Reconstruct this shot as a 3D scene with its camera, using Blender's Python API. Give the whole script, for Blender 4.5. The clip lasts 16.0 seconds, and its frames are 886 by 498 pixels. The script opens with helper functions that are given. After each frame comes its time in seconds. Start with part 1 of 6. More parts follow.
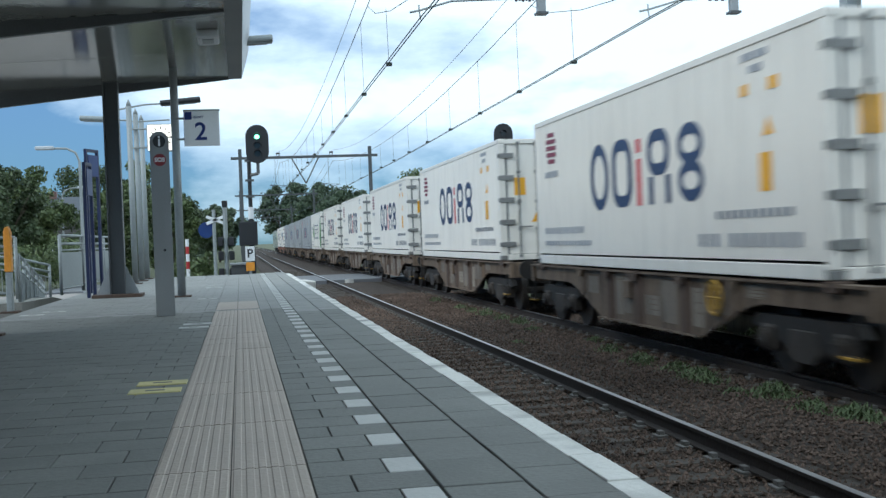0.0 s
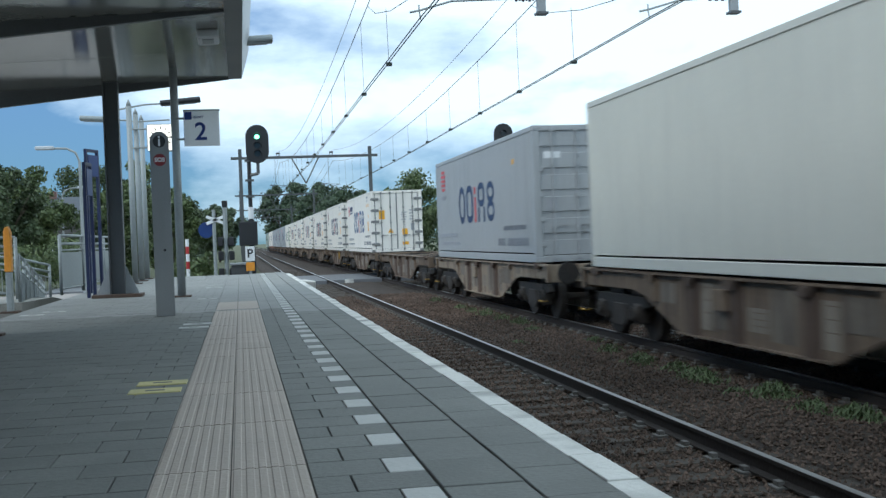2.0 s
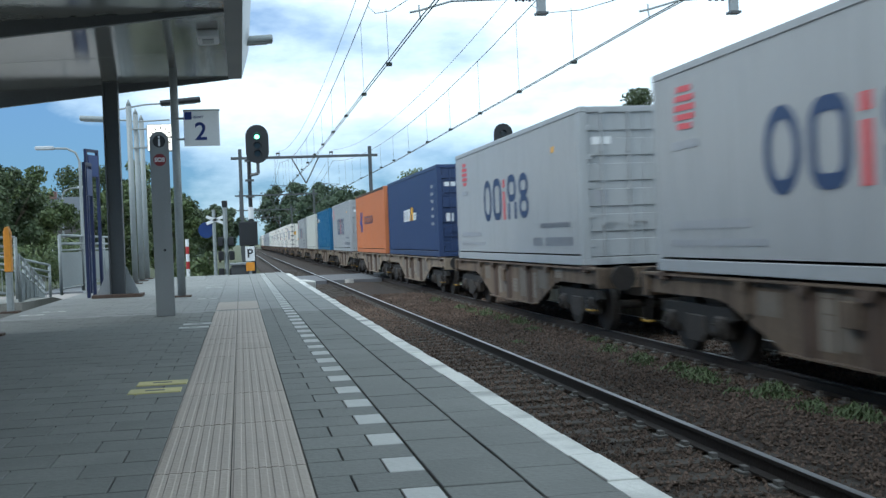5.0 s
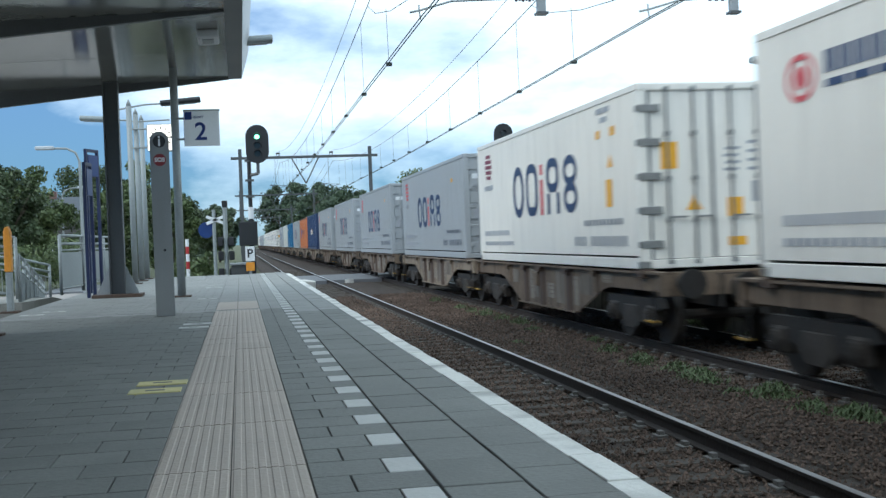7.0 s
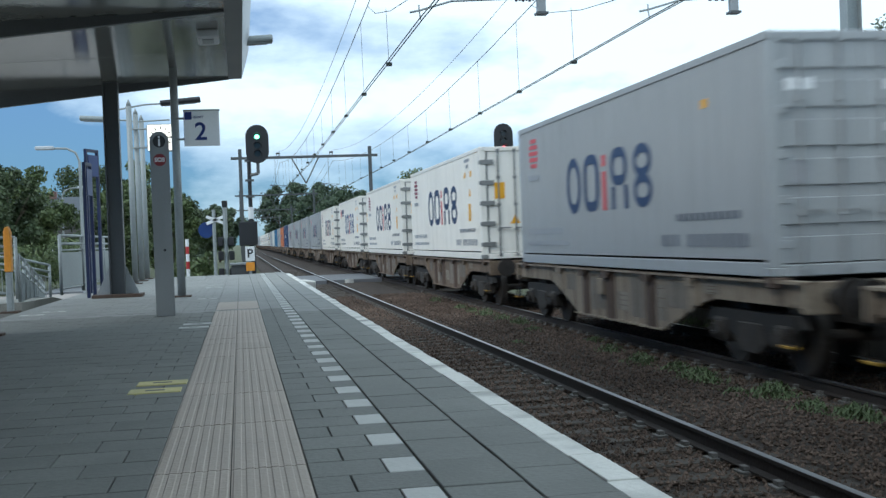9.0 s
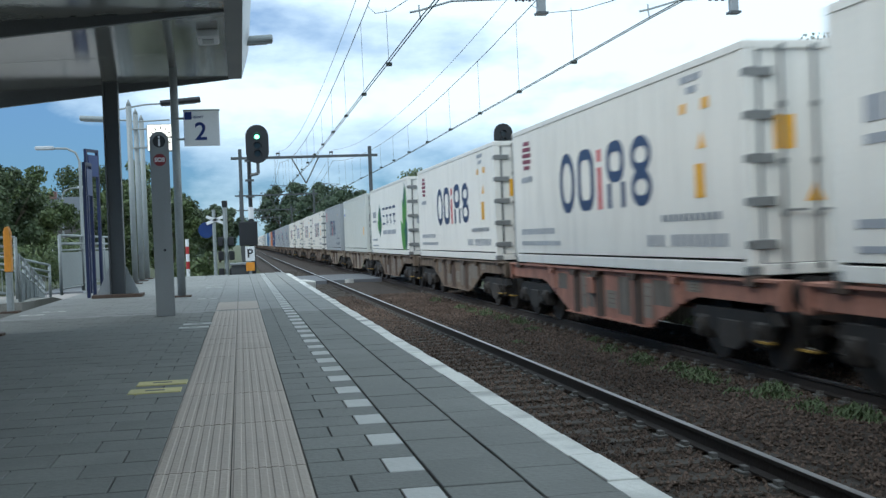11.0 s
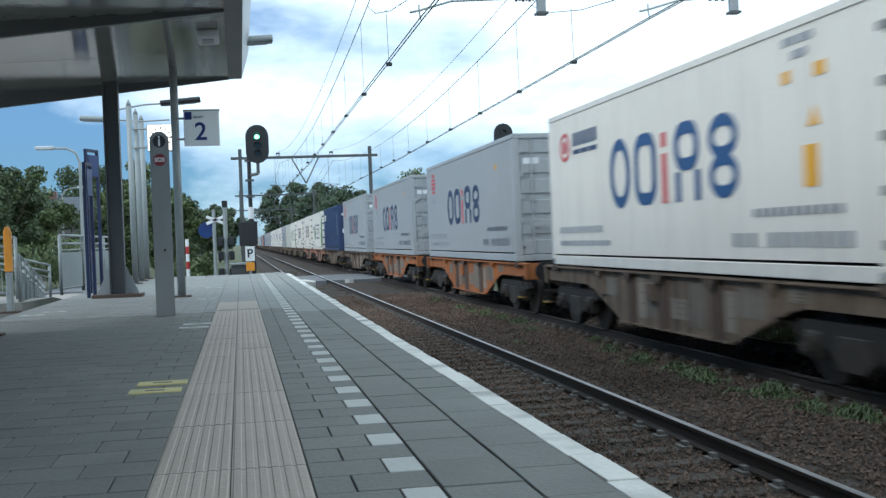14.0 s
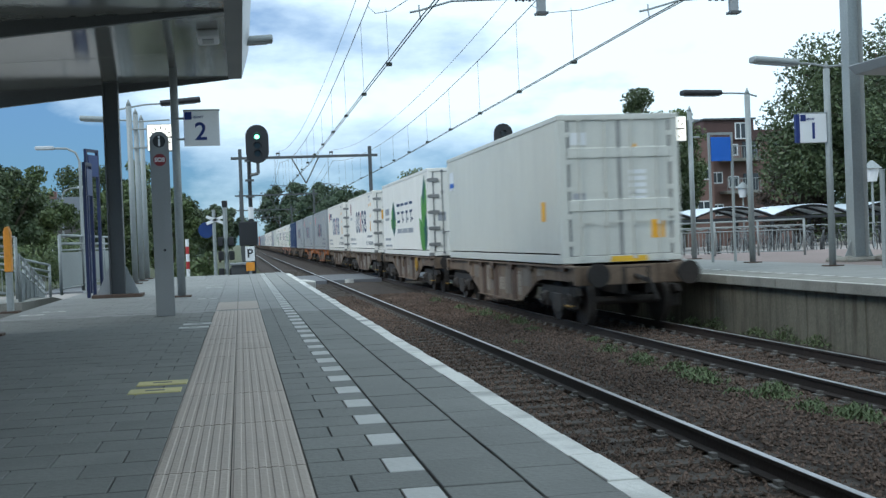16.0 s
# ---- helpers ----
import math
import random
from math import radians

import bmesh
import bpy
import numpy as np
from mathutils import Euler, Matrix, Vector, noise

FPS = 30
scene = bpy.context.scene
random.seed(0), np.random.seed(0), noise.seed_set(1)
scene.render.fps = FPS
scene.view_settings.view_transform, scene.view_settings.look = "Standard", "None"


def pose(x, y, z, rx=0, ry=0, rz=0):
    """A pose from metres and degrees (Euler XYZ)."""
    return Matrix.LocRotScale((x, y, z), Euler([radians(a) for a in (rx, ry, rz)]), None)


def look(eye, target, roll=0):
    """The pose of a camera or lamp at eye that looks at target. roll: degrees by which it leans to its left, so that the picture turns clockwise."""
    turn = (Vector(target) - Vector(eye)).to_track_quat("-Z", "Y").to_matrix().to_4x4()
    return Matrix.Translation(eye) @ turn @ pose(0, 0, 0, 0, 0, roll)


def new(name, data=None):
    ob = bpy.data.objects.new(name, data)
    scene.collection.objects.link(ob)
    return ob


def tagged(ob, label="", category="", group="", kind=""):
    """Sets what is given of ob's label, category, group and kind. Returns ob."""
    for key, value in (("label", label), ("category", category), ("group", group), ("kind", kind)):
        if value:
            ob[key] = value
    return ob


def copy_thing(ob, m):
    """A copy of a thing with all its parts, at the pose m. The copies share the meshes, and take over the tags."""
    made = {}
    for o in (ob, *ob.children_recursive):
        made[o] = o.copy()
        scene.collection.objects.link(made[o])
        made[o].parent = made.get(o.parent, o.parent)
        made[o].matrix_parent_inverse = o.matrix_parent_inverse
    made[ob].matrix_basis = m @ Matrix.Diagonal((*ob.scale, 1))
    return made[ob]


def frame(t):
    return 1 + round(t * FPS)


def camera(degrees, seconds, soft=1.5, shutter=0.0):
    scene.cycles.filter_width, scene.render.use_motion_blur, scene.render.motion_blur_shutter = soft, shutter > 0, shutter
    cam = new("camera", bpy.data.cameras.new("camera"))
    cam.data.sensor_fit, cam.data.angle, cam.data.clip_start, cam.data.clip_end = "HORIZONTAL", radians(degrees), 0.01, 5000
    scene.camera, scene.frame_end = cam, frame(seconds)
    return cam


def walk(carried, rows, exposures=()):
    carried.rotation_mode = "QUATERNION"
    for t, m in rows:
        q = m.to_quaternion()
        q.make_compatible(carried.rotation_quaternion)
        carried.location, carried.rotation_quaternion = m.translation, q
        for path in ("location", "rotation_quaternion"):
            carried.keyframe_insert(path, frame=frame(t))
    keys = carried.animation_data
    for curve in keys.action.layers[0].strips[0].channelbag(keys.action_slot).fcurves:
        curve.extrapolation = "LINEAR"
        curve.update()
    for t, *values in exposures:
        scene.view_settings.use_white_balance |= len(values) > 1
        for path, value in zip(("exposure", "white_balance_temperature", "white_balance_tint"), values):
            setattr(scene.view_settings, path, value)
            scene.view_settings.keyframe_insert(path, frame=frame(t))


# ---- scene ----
cam = camera(41.81, 16.0, soft=1.4, shutter=0.28)
EYE = (0.0, 0.0, 0.899)
VIEW = look(EYE, (17.19, 98.506, 0.899 - 1.0774), -2.19)
walk(cam, [(0.0, VIEW), (16.0, VIEW)], [(t, e, 6000, 5) for t, e in (
    (0.0, -0.04), (1.0, -0.1), (2.5, 0.0), (3.5, 0.08), (4.5, 0.08), (6.5, 0.12), (7.5, 0.02), (9.0, -0.06), (11.5, -0.06), (12.5, 0.0), (13.5, 0.1), (15.0, 0.02), (16.0, -0.08))])

# ---- light ----
world = bpy.data.worlds.new("sky")
scene.world = world
world.use_nodes = True
wn, wl = world.node_tree.nodes, world.node_tree.links
sky = wn.new("ShaderNodeTexSky")
sky.sky_type = "NISHITA"
sky.sun_disc = False
sky.sun_elevation, sky.sun_rotation = radians(37), radians(245)
sky.air_density, sky.dust_density = 1.0, 0.15
geo = wn.new("ShaderNodeTexCoord")
stretch = wn.new("ShaderNodeMapping")
stretch.inputs["Scale"].default_value = (1.0, 1.0, 2.6)
stretch.inputs["Location"].default_value = (0.42, 0.1, 0.0)
wl.new(geo.outputs["Generated"], stretch.inputs["Vector"])
cloud = wn.new("ShaderNodeTexNoise")
cloud.inputs["Scale"].default_value = 3.4
cloud.inputs["Detail"].default_value = 7
cloud.inputs["Roughness"].default_value = 0.55
wl.new(stretch.outputs["Vector"], cloud.inputs["Vector"])
cramp = wn.new("ShaderNodeValToRGB")
cramp.color_ramp.elements[0].position, cramp.color_ramp.elements[1].position = 0.565, 0.77
cramp.color_ramp.elements[0].color = (0.12, 0.12, 0.12, 1)
split = wn.new("ShaderNodeSeparateXYZ")
wl.new(geo.outputs["Generated"], split.inputs["Vector"])
drift = wn.new("ShaderNodeMath")   # the cloud thickens towards the east
drift.operation = "MULTIPLY_ADD"
drift.inputs[1].default_value = 0.30
wl.new(split.outputs["X"], drift.inputs[0])
wl.new(cloud.outputs["Fac"], drift.inputs[2])
rise = wn.new("ShaderNodeMath")
rise.operation = "MULTIPLY_ADD"
rise.inputs[1].default_value = 1.1
wl.new(split.outputs["Z"], rise.inputs[0])
wl.new(drift.outputs[0], rise.inputs[2])
wl.new(rise.outputs[0], cramp.inputs["Fac"])
cmix = wn.new("ShaderNodeMixRGB")
cmix.inputs["Color2"].default_value = (11.5, 13.2, 14.4, 1)
wl.new(cramp.outputs["Color"], cmix.inputs["Fac"])
blue = wn.new("ShaderNodeMixRGB")
blue.blend_type = "MULTIPLY"
blue.inputs["Fac"].default_value = 1.0
height = wn.new("ShaderNodeMapRange")
height.inputs["From Max"].default_value = 0.28
wl.new(split.outputs["Z"], height.inputs["Value"])
veil = wn.new("ShaderNodeMixRGB")   # a grey-blue cloud base low over the horizon
veil.inputs["Color1"].default_value, veil.inputs["Color2"].default_value = (0.140, 0.385, 0.74, 1), (0.33, 0.75, 1.22, 1)
wl.new(height.outputs["Result"], veil.inputs["Fac"])
wl.new(veil.outputs["Color"], blue.inputs["Color2"])
wl.new(sky.outputs["Color"], blue.inputs["Color1"])
wl.new(blue.outputs["Color"], cmix.inputs["Color1"])
wl.new(cmix.outputs["Color"], wn["Background"].inputs["Color"])
wn["Background"].inputs["Strength"].default_value = 0.095
sun = new("sun", bpy.data.lights.new("sun", "SUN"))
sun.data.energy, sun.data.angle, sun.data.color = 1.25, radians(25), (1.0, 0.93, 0.84)
sun.matrix_world = look((-60, -28, 50), (0, 0, 0))


# ---- materials ----
def mat(name, base, rough=0.6, var=0.12, big=0.6, fine=30.0, bump=0.15, metal=0.0, dirt=None, dirt_amount=0.0,
        streak=False, glow=0.0, spread=0.0, second=None):
    m = bpy.data.materials.new(name)
    m.use_nodes = True
    n, l = m.node_tree.nodes, m.node_tree.links
    b = n["Principled BSDF"]
    b.inputs["Roughness"].default_value, b.inputs["Metallic"].default_value = rough, metal
    tc, info = n.new("ShaderNodeTexCoord"), n.new("ShaderNodeObjectInfo")
    off = n.new("ShaderNodeVectorMath")
    off.operation = "MULTIPLY_ADD"
    off.inputs[1].default_value = (37.0, 53.0, 71.0)
    l.new(info.outputs["Random"], off.inputs[0])
    l.new(tc.outputs["Object"], off.inputs[2])

    def noise_tex(scale, detail, vec):
        t = n.new("ShaderNodeTexNoise")
        t.inputs["Scale"].default_value, t.inputs["Detail"].default_value = scale, detail
        l.new(vec, t.inputs["Vector"])
        return t.outputs["Fac"]
    large, grain = noise_tex(big, 5, off.outputs[0]), noise_tex(fine, 4, off.outputs[0])
    add = n.new("ShaderNodeMath")
    add.operation = "ADD"
    l.new(large, add.inputs[0]), l.new(grain, add.inputs[1])
    tail = add.outputs[0]
    if spread:
        r = n.new("ShaderNodeMath")
        r.operation = "MULTIPLY_ADD"
        r.inputs[1].default_value = spread
        l.new(info.outputs["Random"], r.inputs[0]), l.new(tail, r.inputs[2])
        tail = r.outputs[0]
    rng = n.new("ShaderNodeMapRange")
    rng.inputs["From Min"].default_value, rng.inputs["From Max"].default_value = 0.62, 1.38 + spread
    l.new(tail, rng.inputs["Value"])
    mix = n.new("ShaderNodeMixRGB")
    c2 = second or base
    mix.inputs["Color1"].default_value = (*[c * (1 - var) for c in base], 1)
    mix.inputs["Color2"].default_value = (*[min(1, c * (1 + var)) for c in c2], 1)
    l.new(rng.outputs["Result"], mix.inputs["Fac"])
    colour = mix.outputs["Color"]
    if dirt:
        vec = off.outputs[0]
        if streak:
            mp = n.new("ShaderNodeMapping")
            mp.inputs["Scale"].default_value = (3.5, 3.5, 0.35)
            l.new(vec, mp.inputs["Vector"])
            vec = mp.outputs["Vector"]
        d = noise_tex(1.6, 6, vec)
        dr = n.new("ShaderNodeMapRange")
        dr.inputs["From Min"].default_value, dr.inputs["From Max"].default_value = 0.48, 0.72
        dr.inputs["To Max"].default_value = dirt_amount
        l.new(d, dr.inputs["Value"])
        dm = n.new("ShaderNodeMixRGB")
        dm.inputs["Color2"].default_value = (*dirt, 1)
        l.new(dr.outputs["Result"], dm.inputs["Fac"]), l.new(colour, dm.inputs["Color1"])
        colour = dm.outputs["Color"]
    l.new(colour, b.inputs["Base Color"])
    if glow:
        b.inputs["Emission Color"].default_value = (*base, 1)
        b.inputs["Emission Strength"].default_value = glow
    if bump:
        bp = n.new("ShaderNodeBump")
        bp.inputs["Strength"].default_value, bp.inputs["Distance"].default_value = bump, 0.02
        l.new(grain, bp.inputs["Height"]), l.new(bp.outputs["Normal"], b.inputs["Normal"])
    rr = n.new("ShaderNodeMapRange")
    rr.inputs["To Min"].default_value, rr.inputs["To Max"].default_value = max(0, rough - 0.08), min(1, rough + 0.08)
    l.new(large, rr.inputs["Value"]), l.new(rr.outputs["Result"], b.inputs["Roughness"])
    return m


def leaf_mat(name, base, light, rough=0.55):
    m = bpy.data.materials.new(name)
    m.use_nodes = True
    n, l = m.node_tree.nodes, m.node_tree.links
    b = n["Principled BSDF"]
    b.inputs["Roughness"].default_value = rough
    g = n.new("ShaderNodeNewGeometry")
    tc = n.new("ShaderNodeTexCoord")
    t = n.new("ShaderNodeTexNoise")
    t.inputs["Scale"].default_value = 0.35
    l.new(tc.outputs["Object"], t.inputs["Vector"])
    a = n.new("ShaderNodeMath")
    a.operation = "MULTIPLY_ADD"
    a.inputs[1].default_value = 0.6
    l.new(g.outputs["Random Per Island"], a.inputs[0]), l.new(t.outputs["Fac"], a.inputs[2])
    r = n.new("ShaderNodeMapRange")
    r.inputs["From Min"].default_value, r.inputs["From Max"].default_value = 0.35, 1.2
    l.new(a.outputs[0], r.inputs["Value"])
    mix = n.new("ShaderNodeMixRGB")
    mix.inputs["Color1"].default_value, mix.inputs["Color2"].default_value = (*base, 1), (*light, 1)
    l.new(r.outputs["Result"], mix.inputs["Fac"]), l.new(mix.outputs["Color"], b.inputs["Base Color"])
    return m


def glass_mat(name, tint=(0.75, 0.85, 0.9)):
    m = bpy.data.materials.new(name)
    m.use_nodes = True
    b = m.node_tree.nodes["Principled BSDF"]
    b.inputs["Base Color"].default_value = (*tint, 1)
    b.inputs["Roughness"].default_value = 0.05
    b.inputs["Transmission Weight"].default_value = 0.9
    return m


M = dict(
    brake_yellow=mat("grimy_yellow_paint", (0.42, 0.24, 0.03), 0.7, 0.3, 6, 20, 0.1, dirt=(0.08, 0.05, 0.03), dirt_amount=0.7),
    paver=mat("shaded_dark_paver", (0.165, 0.168, 0.156), 0.74, 0.24, 0.5, 45, 0.25, dirt=(0.132, 0.134, 0.125), dirt_amount=0.75, spread=0.35),
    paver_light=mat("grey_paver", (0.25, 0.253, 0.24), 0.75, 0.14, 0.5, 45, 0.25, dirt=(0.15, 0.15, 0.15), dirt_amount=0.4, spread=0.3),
    paver_white=mat("white_paver", (0.48, 0.48, 0.46), 0.7, 0.12, 0.8, 40, 0.2, dirt=(0.3, 0.3, 0.29), dirt_amount=0.4, spread=0.2),
    tactile=mat("tactile_tile", (0.40, 0.345, 0.295), 0.75, 0.13, 0.8, 40, 0.25, dirt=(0.36, 0.312, 0.27), dirt_amount=0.5, spread=0.25),
    joint=mat("joint_sand", (0.065, 0.063, 0.058), 0.95, 0.3, 1, 60, 0.4),
    concrete=mat("concrete", (0.235, 0.23, 0.205), 0.85, 0.2, 0.5, 25, 0.3, dirt=(0.12, 0.115, 0.10), dirt_amount=0.6),
    old_concrete=mat("stained_concrete", (0.15, 0.142, 0.112), 0.9, 0.25, 0.7, 18, 0.4, dirt=(0.065, 0.06, 0.042), dirt_amount=0.8, streak=True),
    kerb_white=mat("white_kerb_paint", (0.70, 0.685, 0.64), 0.7, 0.1, 1.0, 35, 0.3, dirt=(0.2, 0.195, 0.185), dirt_amount=0.9),
    ballast=mat("ballast_bed", (0.034, 0.022, 0.015), 0.95, 0.45, 0.5, 22, 0.9, dirt=(0.075, 0.050, 0.036), dirt_amount=0.5),
    sleeper=mat("weathered_sleeper", (0.058, 0.047, 0.038), 0.9, 0.3, 1.2, 25, 0.5, dirt=(0.035, 0.025, 0.018), dirt_amount=0.8, spread=0.4),
    rail_side=mat("rusty_rail", (0.03, 0.021, 0.017), 0.85, 0.3, 1.0, 30, 0.3),
    clip=mat("grey_rail_clip", (0.13, 0.12, 0.11), 0.8, 0.3, 3, 30, 0.2, spread=0.4),
    rail_top=mat("polished_rail", (0.42, 0.42, 0.43), 0.36, 0.1, 0.6, 20, 0.05, metal=1.0),
    ground=mat("earth", (0.10, 0.105, 0.06), 0.95, 0.35, 0.15, 6, 0.6, dirt=(0.07, 0.1, 0.035), dirt_amount=0.8),
    asphalt=mat("asphalt", (0.11, 0.11, 0.115), 0.88, 0.16, 0.3, 40, 0.3),
    paving=mat("clinker_paving", (0.30, 0.27, 0.25), 0.85, 0.2, 0.4, 14, 0.3),
    brick_paving=mat("red_paving", (0.24, 0.185, 0.17), 0.85, 0.18, 0.6, 25, 0.3),
    galv=mat("galvanised_steel", (0.31, 0.335, 0.335), 0.55, 0.14, 1.5, 30, 0.08, metal=0.25),
    grey_paint=mat("grey_painted_steel", (0.30, 0.32, 0.33), 0.5, 0.1, 1.0, 30, 0.06),
    dark_paint=mat("dark_grey_steel", (0.085, 0.09, 0.095), 0.45, 0.14, 1.0, 30, 0.08),
    black=mat("black_paint", (0.018, 0.019, 0.022), 0.5, 0.3, 1.5, 40, 0.1),
    rust=mat("rusty_base", (0.09, 0.06, 0.045), 0.85, 0.3, 2, 30, 0.4),
    pillar=mat("pillar_coating", (0.22, 0.23, 0.235), 0.55, 0.08, 1.0, 60, 0.08, dirt=(0.16, 0.16, 0.16), dirt_amount=0.35, streak=True),
    blue=mat("station_blue", (0.015, 0.045, 0.18), 0.4, 0.1, 1, 30, 0.04),
    frame_navy=mat("dark_navy_steel", (0.01, 0.018, 0.07), 0.45, 0.15, 1, 30, 0.03),
    sign_blue=mat("sign_blue", (0.012, 0.03, 0.16), 0.4, 0.06, 1, 30, 0.0),
    bright_blue=mat("panel_blue", (0.02, 0.13, 0.55), 0.4, 0.08, 1, 30, 0.02),
    white=mat("white_enamel", (0.78, 0.79, 0.8), 0.4, 0.05, 1, 30, 0.02),
    yellow=mat("yellow_paint", (0.75, 0.45, 0.03), 0.5, 0.12, 2, 40, 0.05),
    pale_yellow=mat("worn_yellow_marking", (0.58, 0.52, 0.24), 0.7, 0.2, 6, 40, 0.1, dirt=(0.2, 0.2, 0.17), dirt_amount=0.5),
    red=mat("red_paint", (0.42, 0.03, 0.03), 0.45, 0.1, 2, 40, 0.04),
    maroon=mat("maroon_badge", (0.2, 0.02, 0.025), 0.45, 0.1, 2, 40, 0.03),
    orange=mat("orange_paint", (0.75, 0.3, 0.03), 0.5, 0.15, 2, 40, 0.05),
    soffit=mat("glossy_soffit", (0.17, 0.175, 0.165), 0.13, 0.1, 0.5, 3, 0.02),
    fascia=mat("canopy_fascia", (0.5, 0.52, 0.54), 0.35, 0.06, 0.8, 20, 0.03),
    wire=mat("copper_wire", (0.05, 0.06, 0.055), 0.6, 0.2, 1, 20, 0.0, metal=0.5),
    insul=mat("brown_insulator", (0.10, 0.07, 0.09), 0.3, 0.1, 1, 20, 0.0),
    lamp_white=mat("lit_clock_face", (1.0, 0.92, 0.8), 0.4, 0.0, 1, 20, 0.0, glow=0.85),
    green_lamp=mat("green_signal_lamp", (0.2, 1.0, 0.5), 0.3, 0.0, 1, 20, 0.0, glow=7.0),
    red_lamp=mat("red_signal_lamp", (1.0, 0.08, 0.1), 0.3, 0.0, 1, 20, 0.0, glow=5.0),
    lens_off=mat("unlit_lens", (0.02, 0.03, 0.035), 0.1, 0.1, 1, 20, 0.0),
    bark=mat("bark", (0.09, 0.07, 0.05), 0.9, 0.3, 2, 20, 0.6),
    leaf_dark=leaf_mat("dark_leaves", (0.030, 0.048, 0.022), (0.096, 0.130, 0.052)),
    leaf_mid=leaf_mat("green_leaves", (0.048, 0.076, 0.03), (0.155, 0.2, 0.075)),
    # bluer, flatter green for distant trees: haze put into the leaf colour
    leaf_far=leaf_mat("hazy_far_leaves", (0.04, 0.065, 0.04), (0.1, 0.14, 0.075)),
    leaf_red=leaf_mat("copper_leaves", (0.035, 0.025, 0.02), (0.085, 0.06, 0.045)),
    weed=leaf_mat("weed_leaves", (0.055, 0.08, 0.032), (0.16, 0.205, 0.095), 0.8),
    stone=leaf_mat("ballast_stone", (0.024, 0.0145, 0.010), (0.185, 0.128, 0.098), 0.95),
    brick=mat("red_brick", (0.2, 0.122, 0.105), 0.9, 0.2, 0.8, 40, 0.3),
    dark_brick=mat("dark_brick", (0.10, 0.06, 0.055), 0.9, 0.2, 0.8, 40, 0.3),
    weathered=mat("weathered_grey_brick", (0.13, 0.125, 0.12), 0.9, 0.2, 0.8, 30, 0.3, dirt=(0.08, 0.075, 0.07), dirt_amount=0.5),
    slate=mat("dark_roof_tiles", (0.05, 0.06, 0.075), 0.6, 0.2, 1.2, 12, 0.4),
    pane=mat("window_glass_dark", (0.04, 0.05, 0.06), 0.08, 0.2, 0.6, 3, 0.0),
    shelter_glass=mat("frosted_roof_sheet", (0.72, 0.8, 0.86), 0.3, 0.1, 0.5, 10, 0.02),
    rubber=mat("crossing_panel", (0.15, 0.155, 0.165), 0.85, 0.12, 0.6, 30, 0.2),
    # train
    reefer=mat("white_container_paint", (0.84, 0.80, 0.735), 0.42, 0.05, 0.5, 20, 0.03, dirt=(0.6, 0.57, 0.52), dirt_amount=0.4, streak=True, spread=0.4),
    bloom=mat("fresh_white_container_paint", (0.84, 0.81, 0.75), 0.4, 0.05, 0.5, 20, 0.03, dirt=(0.62, 0.59, 0.54), dirt_amount=0.35, streak=True),
    grey_box=mat("grey_container_paint", (0.375, 0.39, 0.405), 0.5, 0.06, 0.5, 20, 0.03, dirt=(0.275, 0.285, 0.29), dirt_amount=0.4, streak=True, spread=0.3),
    plain_box=mat("offwhite_container_paint", (0.60, 0.60, 0.55), 0.45, 0.05, 0.5, 20, 0.03, dirt=(0.5, 0.5, 0.47), dirt_amount=0.4, streak=True),
    blue_box=mat("blue_container_paint", (0.015, 0.13, 0.28), 0.45, 0.1, 0.5, 20, 0.03, dirt=(0.03, 0.12, 0.22), dirt_amount=0.4, streak=True),
    navy_box=mat("navy_container_paint", (0.03, 0.055, 0.14), 0.45, 0.1, 0.5, 20, 0.03, dirt=(0.05, 0.07, 0.13), dirt_amount=0.4, streak=True),
    orange_box=mat("orange_container_paint", (0.56, 0.185, 0.072), 0.55, 0.10, 0.5, 20, 0.03, dirt=(0.36, 0.11, 0.045), dirt_amount=0.45, streak=True),
    wagon_brown=mat("grimy_wagon_paint", (0.165, 0.118, 0.082), 0.8, 0.4, 0.9, 14, 0.3, dirt=(0.035, 0.021, 0.014), dirt_amount=0.92, streak=True, spread=0.4),
    wagon_grey=mat("pale_grimy_wagon_paint", (0.27, 0.215, 0.16), 0.8, 0.25, 0.9, 14, 0.3, dirt=(0.07, 0.036, 0.02), dirt_amount=0.97, streak=True),
    wagon_pink=mat("faded_red_wagon_paint", (0.40, 0.185, 0.13), 0.8, 0.25, 0.9, 14, 0.3, dirt=(0.14, 0.07, 0.05), dirt_amount=0.7, streak=True),
    wagon_orange=mat("orange_brown_wagon_paint", (0.36, 0.12, 0.035), 0.8, 0.25, 0.9, 14, 0.3, dirt=(0.12, 0.05, 0.025), dirt_amount=0.7, streak=True),
    wagon_panel=mat("pale_data_panel", (0.19, 0.16, 0.13), 0.8, 0.35, 1.5, 14, 0.2, dirt=(0.05, 0.034, 0.025), dirt_amount=0.9, streak=True, spread=0.5),
    wagon_stencil=mat("worn_stencilled_paint", (0.25, 0.215, 0.175), 0.8, 0.3, 1.5, 14, 0.2, dirt=(0.08, 0.055, 0.04), dirt_amount=0.85, streak=True, spread=0.5),
    grime=mat("black_running_gear", (0.017, 0.015, 0.014), 0.8, 0.4, 2, 20, 0.4, dirt=(0.035, 0.024, 0.018), dirt_amount=0.6),
    wheel=mat("wheel_steel", (0.05, 0.041, 0.035), 0.7, 0.35, 2, 20, 0.3, metal=0.2, dirt=(0.025, 0.019, 0.015), dirt_amount=0.8),
    ink_bright=mat("bright_navy_lettering", (0.02, 0.085, 0.24), 0.45, 0.05, 1, 20, 0.0),
